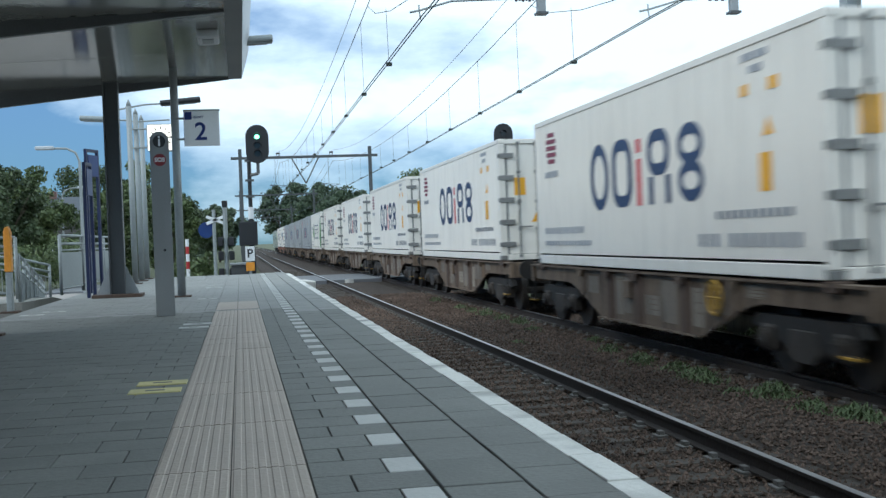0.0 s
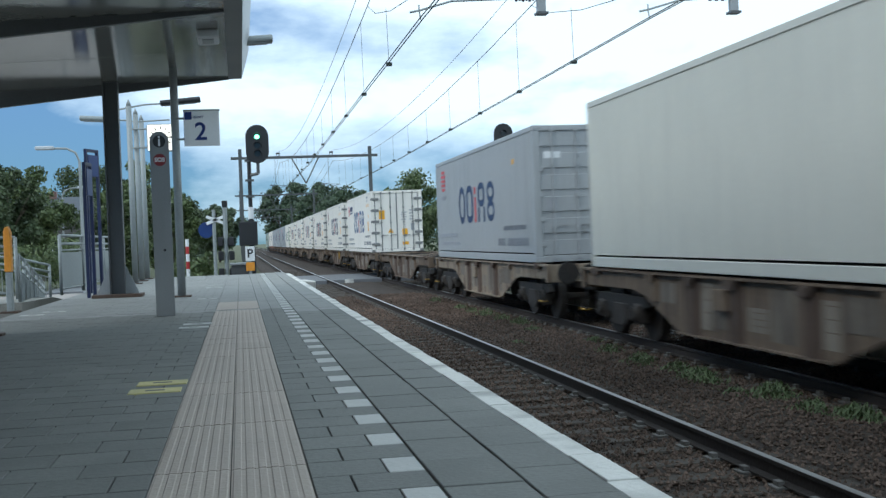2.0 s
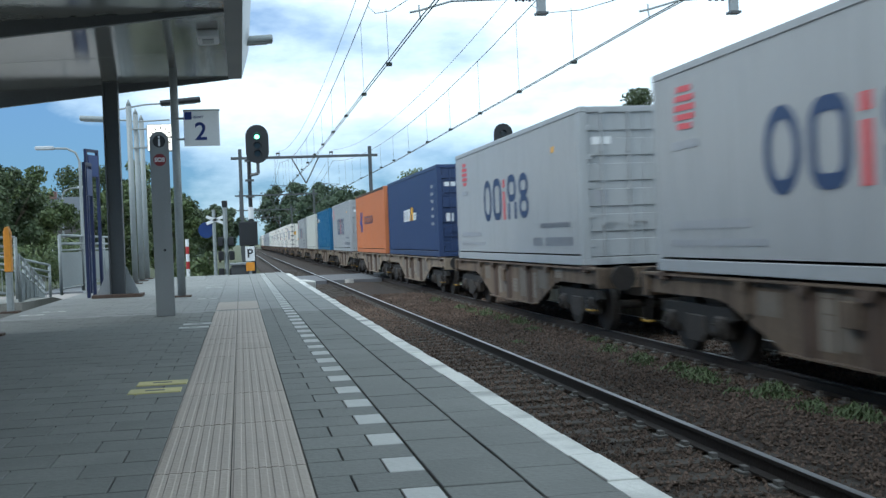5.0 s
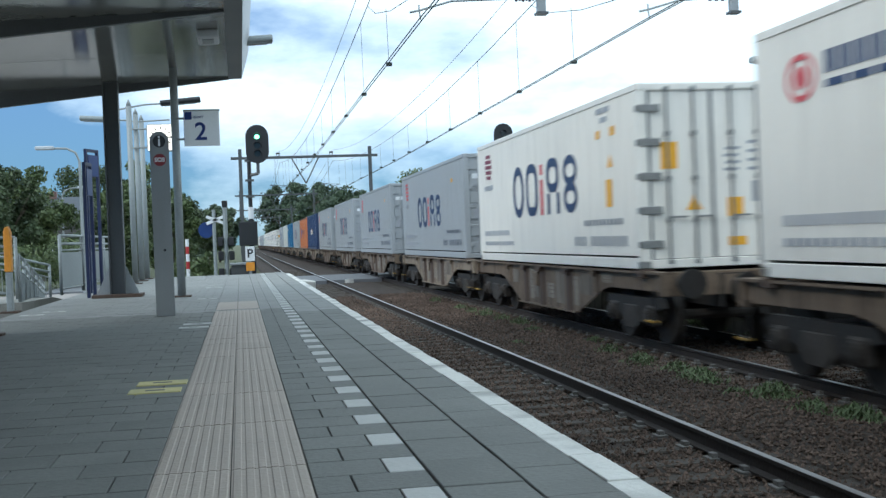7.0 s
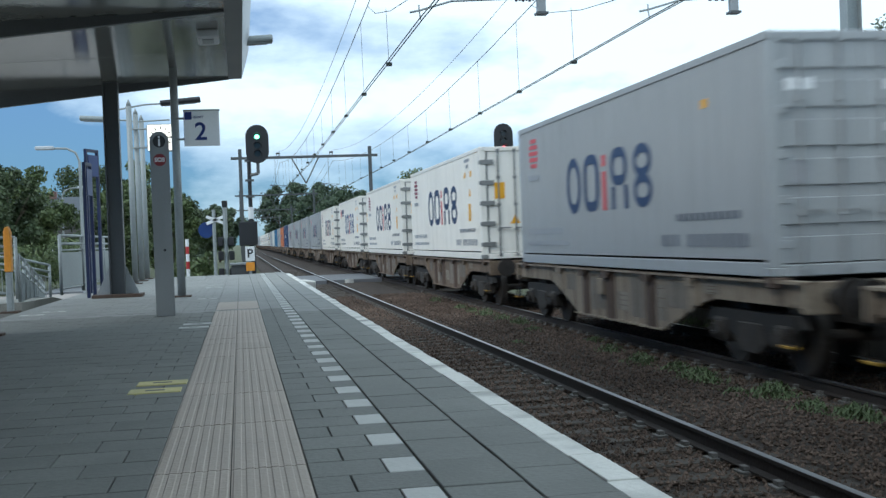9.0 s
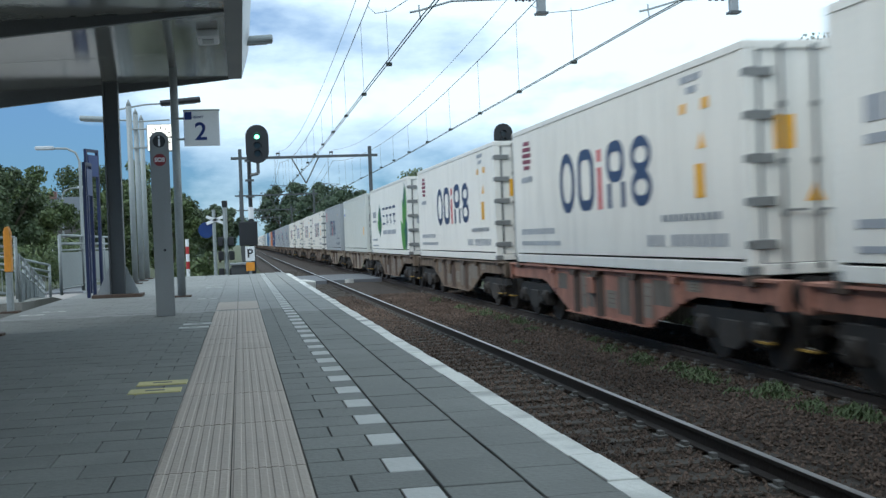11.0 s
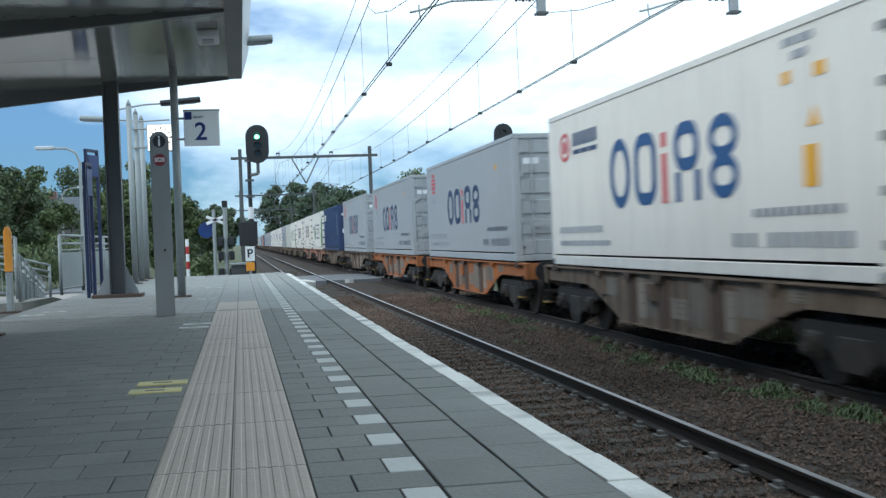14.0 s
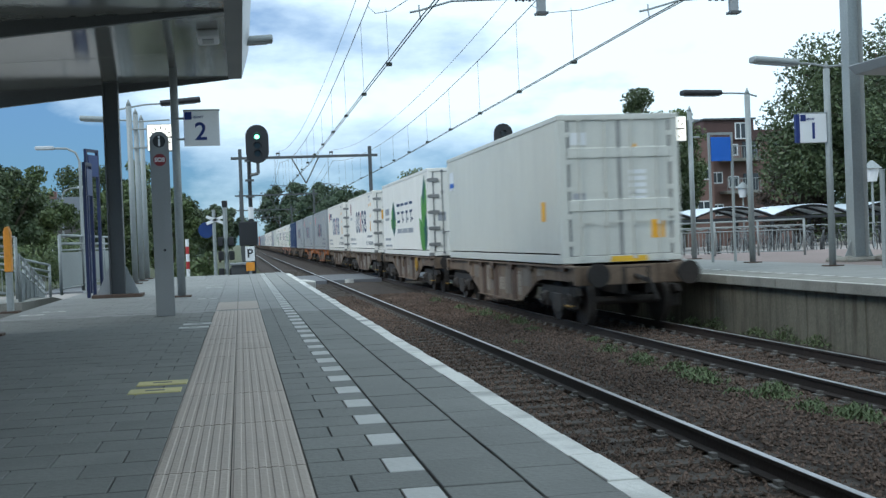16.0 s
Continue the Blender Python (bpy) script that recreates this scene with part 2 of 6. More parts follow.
    ink_navy=mat("navy_lettering", (0.025, 0.05, 0.13), 0.45, 0.05, 1, 20, 0.0),
    ink_blue=mat("blue_print", (0.02, 0.07, 0.33), 0.45, 0.05, 1, 20, 0.0),
    ink_red=mat("red_lettering", (0.62, 0.09, 0.10), 0.45, 0.05, 1, 20, 0.0),
    ink_maroon=mat("maroon_emblem", (0.23, 0.03, 0.06), 0.45, 0.05, 1, 20, 0.0),
    ink_mid=mat("grey_print", (0.27, 0.28, 0.31), 0.5, 0.1, 3, 20, 0.0),
    ink_dark=mat("dark_grey_print", (0.15, 0.16, 0.19), 0.5, 0.1, 3, 20, 0.0),
    ink_grey=mat("faded_print", (0.36, 0.37, 0.4), 0.5, 0.1, 3, 20, 0.0),
    label_yellow=mat("yellow_label", (0.85, 0.42, 0.02), 0.45, 0.08, 4, 20, 0.0),
    leaf_green=mat("printed_green", (0.10, 0.30, 0.05), 0.45, 0.2, 1.5, 10, 0.0),
    leaf_teal=mat("printed_dark_green", (0.02, 0.10, 0.09), 0.45, 0.15, 1.5, 10, 0.0),
    door_steel=mat("dull_hinge_steel", (0.24, 0.24, 0.235), 0.55, 0.2, 2, 20, 0.1, metal=0.4),
    loco=mat("loco_paint", (0.30, 0.33, 0.28), 0.45, 0.08, 0.6, 20, 0.03),
)


# ---- building helpers ----
def box(bm, x0, x1, y0, y1, z0, z1):
    v = [bm.verts.new((x, y, z)) for x in (x0, x1) for y in (y0, y1) for z in (z0, z1)]
    for f in ((0, 1, 3, 2), (4, 6, 7, 5), (0, 4, 5, 1), (2, 3, 7, 6), (0, 2, 6, 4), (1, 5, 7, 3)):
        bm.faces.new([v[i] for i in f])
    return bm


def tube(bm, a, b, r0, r1=None, seg=10, caps=True):
    a, b = Vector(a), Vector(b)
    r1 = r0 if r1 is None else r1
    d = (b - a).normalized()
    s = d.orthogonal().normalized()
    t = d.cross(s)
    ra, rb = [], []
    for i in range(seg):
        w = 2 * math.pi * i / seg
        o = s * math.cos(w) + t * math.sin(w)
        ra.append(bm.verts.new(a + o * r0))
        rb.append(bm.verts.new(b + o * r1))
    for i in range(seg):
        j = (i + 1) % seg
        bm.faces.new((ra[i], ra[j], rb[j], rb[i]))
    if caps:
        bm.faces.new(ra[::-1])
        bm.faces.new(rb)
    return bm


def path_tube(bm, pts, r, seg=8):
    for a, b in zip(pts, pts[1:]):
        tube(bm, a, b, r, seg=seg)
    return bm


def hoop(bm, c, r, t, axis, seg=20, sides=6):
    """A closed ring round an axis, one piece."""
    rows = []
    for i in range(seg):
        a = 2 * math.pi * i / seg
        row = []
        for j in range(sides):
            b = 2 * math.pi * j / sides
            q = [(r + t * math.cos(b)) * math.cos(a), (r + t * math.cos(b)) * math.sin(a)]
            q.insert("xyz".index(axis), t * math.sin(b))
            row.append(bm.verts.new(Vector(c) + Vector(q)))
        rows.append(row)
    for i in range(seg):
        for j in range(sides):
            k, l = (i + 1) % seg, (j + 1) % sides
            bm.faces.new((rows[i][j], rows[k][j], rows[k][l], rows[i][l]))
    return bm


def prism(bm, pts, axis, a, b):
    """A polygon (in the other two axes, in order) pulled from a to b along an axis."""
    def at(p, w):
        q = list(p)
        q.insert("xyz".index(axis), w)
        return bm.verts.new(q)
    lo, hi = [at(p, a) for p in pts], [at(p, b) for p in pts]
    n = len(pts)
    for i in range(n):
        j = (i + 1) % n
        bm.faces.new((lo[i], lo[j], hi[j], hi[i]))
    bm.faces.new(lo[::-1])
    bm.faces.new(hi)
    return bm


def mesh_of(bm, name, material, bevel=0.0, smooth=False):
    if bevel:
        bmesh.ops.bevel(bm, geom=list(bm.edges), offset=bevel, segments=1, affect="EDGES", clamp_overlap=True)
    bmesh.ops.recalc_face_normals(bm, faces=list(bm.faces))
    me = bpy.data.meshes.new(name)
    bm.to_mesh(me)
    bm.free()
    me.materials.append(material)
    if smooth:
        me.polygons.foreach_set("use_smooth", [True] * len(me.polygons))
    return me


def part(name, bm, material, parent, label="", bevel=0.0, smooth=False):
    ob = new(name, mesh_of(bm, name, material, bevel, smooth))
    ob.parent = parent
    if label:
        tagged(ob, label)
    return ob


def thing(name, m, label, category, group="", kind=""):
    ob = new(name)
    ob.empty_display_size = 0.2
    ob.matrix_basis = m
    return tagged(ob, label, category, group, kind)


def single(name, bm, material, label, category, group="", kind="", bevel=0.0, m=None, smooth=False):
    ob = new(name, mesh_of(bm, name, material, bevel, smooth))
    if m is not None:
        ob.matrix_basis = m
    return tagged(ob, label, category, group, kind)


def raw(name, verts, faces, material):
    me = bpy.data.meshes.new(name)
    me.from_pydata([tuple(v) for v in verts], [], [tuple(f) for f in faces])
    me.update()
    me.materials.append(material)
    return me


def letters(text, size, material, name="lettering", depth=0.002, bold=0.0):
    """A mesh of the words, upright in the x-z plane, facing -y, centred."""
    cu = bpy.data.curves.new(name, "FONT")
    cu.body, cu.size, cu.extrude, cu.offset = text, size, depth, bold
    cu.align_x, cu.align_y = "CENTER", "CENTER"
    cu.resolution_u = 4
    ob = bpy.data.objects.new(name, cu)
    scene.collection.objects.link(ob)
    me = bpy.data.meshes.new_from_object(ob.evaluated_get(bpy.context.evaluated_depsgraph_get()))
    bpy.data.objects.remove(ob)
    me.transform(pose(0, 0, 0, 90, 0, 0))
    me.materials.clear()
    me.materials.append(material)
    me.name = name
    return me


def put(name, me, parent, m, label=""):
    ob = new(name, me)
    ob.parent = parent
    ob.matrix_basis = m
    if label:
        tagged(ob, label)
    return ob


nb = bmesh.new
ZR = -0.930       # top of rail
GAUGE = 1.505     # between rail centres
X2, X1 = 3.268, 7.346   # centres of the two tracks
KERB = 1.388
PZ = -0.04        # far platform


# ---- ground, tracks, platforms ----
def ground():
    rng = np.random.RandomState(3)
    bm = nb()
    xs = [-900, -300, -120, -60, -30, -14, -3.6, 1.2, 9.1, 20, 40, 80, 160, 400, 1200]
    ys = [-300, -100, -30, 0, 20, 36, 54, 64, 90, 140, 220, 400, 800, 1600, 3000]
    grid = [[bm.verts.new((x, y, -1.32)) for y in ys] for x in xs]
    for i in range(len(xs) - 1):
        for j in range(len(ys) - 1):
            bm.faces.new((grid[i][j], grid[i + 1][j], grid[i + 1][j + 1], grid[i][j + 1]))
    single("ground", bm, M["ground"], "patchy grass and earth round the railway", "ground", kind="structure")
    # ballast bed with an uneven top
    bm = nb()
    bx = np.concatenate([np.arange(1.3, 9.05, 0.155)])
    by = np.concatenate([np.arange(-8, 32, 0.2), np.arange(32, 60, 0.8), np.arange(60, 420, 12)])
    rows = []
    for x in bx:
        row = []
        for y in by:
            z = ZR - 0.192 + 0.03 * noise.noise(Vector((x * 1.7, y * 1.7, 0))) + 0.03 * noise.noise(Vector((x * 5, y * 5, 3)))
            if abs(x - 5.31) < 0.75:
                z += 0.03
            row.append(bm.verts.new((x, y, z)))
        rows.append(row)
    for i in range(len(bx) - 1):
        for j in range(len(by) - 1):
            bm.faces.new((rows[i][j], rows[i + 1][j], rows[i + 1][j + 1], rows[i][j + 1]))
    single("ballast_bed", bm, M["ballast"], "brown crushed-stone ballast bed under both tracks", "ballast", kind="structure")
    # loose stones
    n = 88000
    d = 5 + 36 * rng.rand(n) ** 1.75
    x = 1.45 + rng.rand(n) * 7.4
    base = np.array([(1, 0, 0), (-1, 0, 0), (0, 1, 0), (0, -1, 0), (0, 0, 1), (0, 0, -1)], float)
    tri = np.array([(0, 2, 4), (2, 1, 4), (1, 3, 4), (3, 0, 4), (2, 0, 5), (1, 2, 5), (3, 1, 5), (0, 3, 5)])
    size = (0.007 + 0.014 * rng.rand(n)) * (1 + d * 0.018)
    q = base[None] * (size[:, None, None] * (0.55 + 0.9 * rng.rand(n, 6, 1))) * [1, 1, 0.95]
    w = rng.rand(n) * 6.3
    c, sn = np.cos(w)[:, None], np.sin(w)[:, None]
    q = np.stack([q[:, :, 0] * c - q[:, :, 1] * sn, q[:, :, 0] * sn + q[:, :, 1] * c, q[:, :, 2]], 2)
    zz = ZR - 0.181 + np.where(np.abs(x - 5.31) < 0.75, 0.03, 0.0) + 0.02 * rng.rand(n)
    V = (q + np.stack([x, d, zz], 1)[:, None, :]).reshape(-1, 3)
    F = (tri[None] + 6 * np.arange(n)[:, None, None]).reshape(-1, 3)
    ob = new("ballast_stones", raw("ballast_stones", V, F, M["stone"]))
    tagged(ob, "loose brown and grey ballast stones between the rails", "gravel", kind="stuff")


RAIL = [(-0.07, 0), (0.07, 0), (0.07, 0.012), (0.012, 0.03), (0.01, 0.115), (0.034, 0.128), (0.034, 0.152),
        (-0.034, 0.152), (-0.034, 0.128), (-0.01, 0.115), (-0.012, 0.03), (-0.07, 0.012)]


def tracks():
    sl = nb()
    box(sl, -1.3, 1.3, -0.12, 0.12, -0.2, 0.0)
    sme = mesh_of(sl, "sleeper", M["sleeper"], 0.012)
    pl = nb()
    for s in (-1, 1):
        c = s * GAUGE / 2
        box(pl, c - 0.16, c + 0.16, -0.085, 0.085, 0.0, 0.022)
        box(pl, c - 0.13, c - 0.075, -0.045, 0.045, 0.02, 0.06)
        box(pl, c + 0.075, c + 0.13, -0.045, 0.045, 0.02, 0.06)
    pme = mesh_of(pl, "baseplate", M["clip"], 0.004)
    for cx, word in ((X2, "platform"), (X1, "far")):
        tr = thing("track", pose(cx, 0, ZR - 0.17), "straight railway track with worn sleepers on brown ballast", "railway track", "two tracks", "structure")
        for s in (-1, 1):
            bm = nb()
            prism(bm, [(x + s * GAUGE / 2, z + 0.018) for x, z in RAIL], "y", -10, 700)
            part("rail", bm, M["rail_side"], tr)
            bm = nb()
            box(bm, s * GAUGE / 2 - 0.03, s * GAUGE / 2 + 0.03, -10, 700, 0.165, 0.1735)
            part("rail_head", bm, M["rail_top"], tr, "shiny worn running surface of the rail")
        for i in range(140):
            y = -2.0 + 0.6 * i
            if 54 < y < 63.5:
                continue
            so = put("sleeper", sme, tr, pose(0.02 * math.sin(i * 7.1), y, 0, 0, 0, 0.5 * math.sin(i * 3.3)))
            if y < 42:
                put("baseplate", pme, so, pose(0, 0, 0))


def crossing():
    cr = thing("level_crossing", pose(0, 0, 0), "grey slab level crossing over both tracks", "level crossing", kind="structure")
    for a, b in ((-9.0, X2 - 0.84), (X2 - 0.66, X2 + 0.66), (X2 + 0.84, X1 - 0.84), (X1 - 0.66, X1 + 0.66), (X1 + 0.84, 30.0)):
        for k in range(5):
            bm = nb()
            box(bm, a, b, 54.2 + k * 1.8, 55.97 + k * 1.8, ZR - 0.32, ZR - 0.01)
            part("slab", bm, M["rubber"], cr, bevel=0.015)
    bm = nb()
    box(bm, X1 - 2.6, X1 - 2.2, 54.05, 54.16, ZR - 0.2, ZR + 0.004)
    part("edge_marking", bm, M["kerb_white"], cr)


def platform_two():
    pf = thing("platform", pose(0, 0, 0), "dark paved station platform with a white edge", "platform", kind="structure")
    bm = nb()
    box(bm, -3.3, KERB - 0.02, -8, 35.2, -0.9, -0.012)
    part("bed", bm, M["joint"], pf)
    bm = nb()
    box(bm, KERB - 0.22, KERB - 0.012, -8, 35.2, -1.3, -0.02)
    part("retaining_wall", bm, M["old_concrete"], pf)
    return pf


def platform_paving(pf):
    """Laid last: the single pavers."""
    cache = {}

    def piece(name, x0, x1, y0, y1, m, top=0.0, z0=-0.03):
        g = 0.0035
        key = (name, round(x1 - x0, 3), round(y1 - y0, 3), m)
        if key not in cache:
            bm = nb()
            w, d = (x1 - x0) / 2 - g, (y1 - y0) / 2 - g
            box(bm, -w, w, -d, d, z0, 0)
            cache[key] = mesh_of(bm, name, M[m], 0.003)
        return put(name, cache[key], pf, pose((x0 + x1) / 2, (y0 + y1) / 2, top, 0.25 * random.uniform(-1, 1), 0.25 * random.uniform(-1, 1)))

    joined = {}

    def far_piece(x0, x1, y0, y1, m, top=0.0):
        box(joined.setdefault(m, nb()), x0 + 0.004, x1 - 0.004, y0 + 0.004, y1 - 0.004, top - 0.03, top)

    tl, tr_, dash = -0.372, 0.229, 0.675
    n = 0
    for r in range(-36, 107):
        y0 = 3.231 + 0.3 * r          # rows of 0.3
        y1 = y0 + 0.3
        near = 3.2 < y0 < 9.0
        # darker pavers up to y = 16: shade under the canopy put into their colour
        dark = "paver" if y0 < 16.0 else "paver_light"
        # between the ribbed strip and the dashes
        white = r % 2 == 0
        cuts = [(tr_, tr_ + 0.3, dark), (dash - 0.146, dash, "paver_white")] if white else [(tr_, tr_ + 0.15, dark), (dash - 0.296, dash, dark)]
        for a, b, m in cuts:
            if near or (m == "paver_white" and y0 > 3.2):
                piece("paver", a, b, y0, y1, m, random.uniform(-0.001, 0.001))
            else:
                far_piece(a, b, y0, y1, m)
        # field left of the strip, laid across in half bond
        if not 15.85 < y0 < 16.4:
            x = tl - (0.3 if r % 2 else 0.15)
            right = tl
            while right > -3.25:
                if near and right > -1.5:
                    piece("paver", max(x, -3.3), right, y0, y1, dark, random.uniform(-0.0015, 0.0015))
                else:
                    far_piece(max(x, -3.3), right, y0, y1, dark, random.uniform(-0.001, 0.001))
                right, x = x, x - 0.3
    # two rows of edge slabs and the painted kerb
    for r in range(-22, 65):
        y0 = 3.0 + 0.5 * r
        for a, b, sh in ((dash + 0.004, 0.988, 0.1), (0.990, 1.262, 0.33)):
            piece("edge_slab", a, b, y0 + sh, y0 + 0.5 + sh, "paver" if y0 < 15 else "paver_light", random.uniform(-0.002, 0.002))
        if y0 < 34:
            k = piece("kerb_stone", 1.262 + random.choice((-0.006, -0.002, 0.0)), KERB + random.uniform(-0.006, 0.006), y0, y0 + 0.5, "kerb_white", random.uniform(-0.003, 0.003), -0.12)
    # ribbed guidance strip
    bm = nb()
    prof = [(-0.148, -0.03), (-0.148, 0.0)]
    for i in range(6):
        c = -0.125 + 0.05 * i
        prof += [(c - 0.018, 0.0), (c - 0.013, 0.0032), (c + 0.013, 0.0032), (c + 0.018, 0.0)]
    prof += [(0.148, 0.0), (0.148, -0.03)]
    prism(bm, prof[::-1], "y", -0.298, 0.298)
    rib = mesh_of(bm, "ribbed_tile", M["tactile"])
    for i in range(-18, 22):
        for c in (tl + 0.15, tr_ - 0.15):
            put("ribbed_tile", rib, pf, pose(c, 3.2 + 0.6 * i, random.uniform(-0.001, 0.001)))
    for i in range(62):
        for c in (tl, tl + 0.3):
            if 16.4 + 0.3 * i < 35:
                far_piece(c, c + 0.3, 16.4 + 0.3 * i, 16.7 + 0.3 * i, "tactile" if i < 7 else "paver_light")
    for i in range(6):
        piece("cross_slab", -3.3 + 0.6 * i, -2.7 + 0.6 * i, 15.95, 16.4, "paver_light")
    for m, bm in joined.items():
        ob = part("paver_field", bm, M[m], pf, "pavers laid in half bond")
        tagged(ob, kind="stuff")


def platform_one():
    pf = thing("platform", pose(0, 0, 0), "far platform with concrete edge and stained panel wall", "platform", kind="structure")
    bm = nb()
    box(bm, 9.32, 22, -8, 37, -1.3, PZ - 0.16)
    part("bed", bm, M["ground"], pf)
    for i in range(24):
        y = -8 + 1.85 * i
        bm = nb()
        box(bm, 9.2, 9.34, y + 0.012, y + 1.838, -1.4, PZ - 0.15)
        part("wall_panel", bm, M["old_concrete"], pf, bevel=0.012)
    for i in range(22):
        y = -8 + 2.05 * i
        bm = nb()
        box(bm, 9.03, 10.2, y + 0.006, y + 2.044, PZ - 0.17, PZ)
        part("edge_slab", bm, M["concrete"], pf, bevel=0.01)
    bm = nb()
    box(bm, 9.035, 9.11, -8, 37, PZ, PZ + 0.004)
    part("white_line", bm, M["kerb_white"], pf)
    for i in range(60):
        bm = nb()
        box(bm, 10.0, 10.12, -6 + 0.6 * i, -5.7 + 0.6 * i, PZ, PZ + 0.004)
        part("dash", bm, M["paver_white"], pf)
    bm = nb()
    box(bm, 10.2, 13.0, -8, 37, PZ - 0.1, PZ - 0.002)
    part("paving", bm, M["paver_light"], pf)
    bm = nb()
    box(bm, 13.0, 20, -8, 37, PZ - 0.1, PZ - 0.004)
    part("red_paving", bm, M["brick_paving"], pf)


ground()
tracks()
crossing()
PLATFORM = platform_two()
platform_one()

# ---- train ----
CL, CW, CH = 12.192, 2.438, 2.896
DECK = ZR + 1.235
SPEED = 29.5
PITCHES = (  # front of the box at the start, what stands on the wagon, the wagon's look
    (194.0, "W", "pink"), (178.5, "W", "pink"), (163.0, "G", "brown"), (147.5, "G", "brown"), (132.0, "G", "brown"), (116.8, "G", "brown"),
    (101.2, "B", "brown"), (85.7, "W", "brown"), (70.1, "W", "brown"), (54.6, "W", "brown"), (39.2, "W", "brown"), (23.5, "W", "braked"),
    (7.65, "R", "brown"), (-7.9, "", "brown"), (-23.1, "G", "grey"), (-39.2, "Q", "brown"), (-54.6, "L", "grey"), (-70.0, "G", "grey"),
    (-85.95, "O", "grey"), (-99.5, "N", "grey"), (-115.0, "G", "brown"), (-131.0, "G", "brown"), (-147.0, "G", "brown"), (-162.9, "G", "grey"),
    (-177.1, "W", "brown"), (-193.5, "R", "brown"), (-209.3, "W", "brown"), (-224.1, "W", "brown"), (-240.6, "G", "grey"), (-255.5, "P", "grey"),
    (-270.0, "B", "brown"), (-284.8, "W", "brown"), (-299.0, "W", "pink"), (-313.2, "B", "pink"), (-327.6, "D", "brown"), (-343.65, "G", "brown"),
    (-359.4, "G", "orange"), (-375.3, "G", "orange"), (-390.6, "R", "brown"), (-406.3, "W", "brown"), (-422.2, "B", "braked"), (-438.1, "S", "brown"))
RUNNING = []


def side_sheet(bm, x, depth, pitch, y0, y1, z0, z1, out):
    """A corrugated wall sheet at x, pressed inwards by depth."""
    n = int(round((y1 - y0) / pitch))
    p = (y1 - y0) / n
    prof = []
    for i in range(n):
        y = y0 + i * p
        prof += [(x, y), (x, y + 0.38 * p), (x - out * depth, y + 0.5 * p), (x - out * depth, y + 0.88 * p)]
    prof.append((x, y1))
    lo = [bm.verts.new((a, b, z0)) for a, b in prof]
    hi = [bm.verts.new((a, b, z1)) for a, b in prof]
    for i in range(len(prof) - 1):
        bm.faces.new((lo[i], lo[i + 1], hi[i + 1], hi[i]))


def flat(bm, pts, x):
    """A plate on the left side of a box: outline in y and z, 3 mm thick."""
    prism(bm, pts, "x", x - 0.003, x)


def oval(cy, cz, ry, rz, n=20, a0=0.0, a1=360.0):
    return [(cy + ry * math.cos(radians(a0 + (a1 - a0) * i / n)), cz + rz * math.sin(radians(a0 + (a1 - a0) * i / n))) for i in range(n + (0 if a1 - a0 == 360 else 1))]


def ring(bm, cy, cz, ry, rz, w, x, n=20):
    o, q = oval(cy, cz, ry, rz, n), oval(cy, cz, ry - w, rz - w, n)
    vo = [[bm.verts.new((xx, *p)) for p in pts] for xx in (x - 0.003, x) for pts in (o, q)]
    for i in range(n):
        k = (i + 1) % n
        for a, c in ((vo[0], vo[1]), (vo[2], vo[3]), (vo[0], vo[2]), (vo[1], vo[3])):
            bm.faces.new((a[i], a[k], c[k], c[i]))


def stadium(bm, cy, cz, ry, rz, w, x):
    """A rounded upright frame, one piece."""
    def outline(a, b, r):
        pts = []
        for sy, sz, a0 in ((1, 1, 0), (-1, 1, 90), (-1, -1, 180), (1, -1, 270)):
            for k in range(5):
                t = radians(a0 + 22.5 * k)
                pts.append((cy + sy * (a - r) + r * math.cos(t), cz + sz * (b - r) + r * math.sin(t)))
        return pts
    o, q = outline(ry, rz, ry * 0.7), outline(ry - w, rz - w, (ry - w) * 0.6)
    vo = [[bm.verts.new((xx, *p)) for p in pts] for xx in (x - 0.003, x) for pts in (o, q)]
    for i in range(20):
        k = (i + 1) % 20
        for a, c in ((vo[0], vo[1]), (vo[2], vo[3]), (vo[0], vo[2]), (vo[1], vo[3])):
            bm.faces.new((a[i], a[k], c[k], c[i]))


def rect(y, z, w, h):
    return [(y, z), (y + w, z), (y + w, z + h), (y, z + h)]


def plates(name, outlines, m, box_, x, label=""):
    """Printed shapes, each a part of its own."""
    for o in outlines:
        bm = nb()
        flat(bm, o, x)
        part(name, bm, M[m], box_, label)


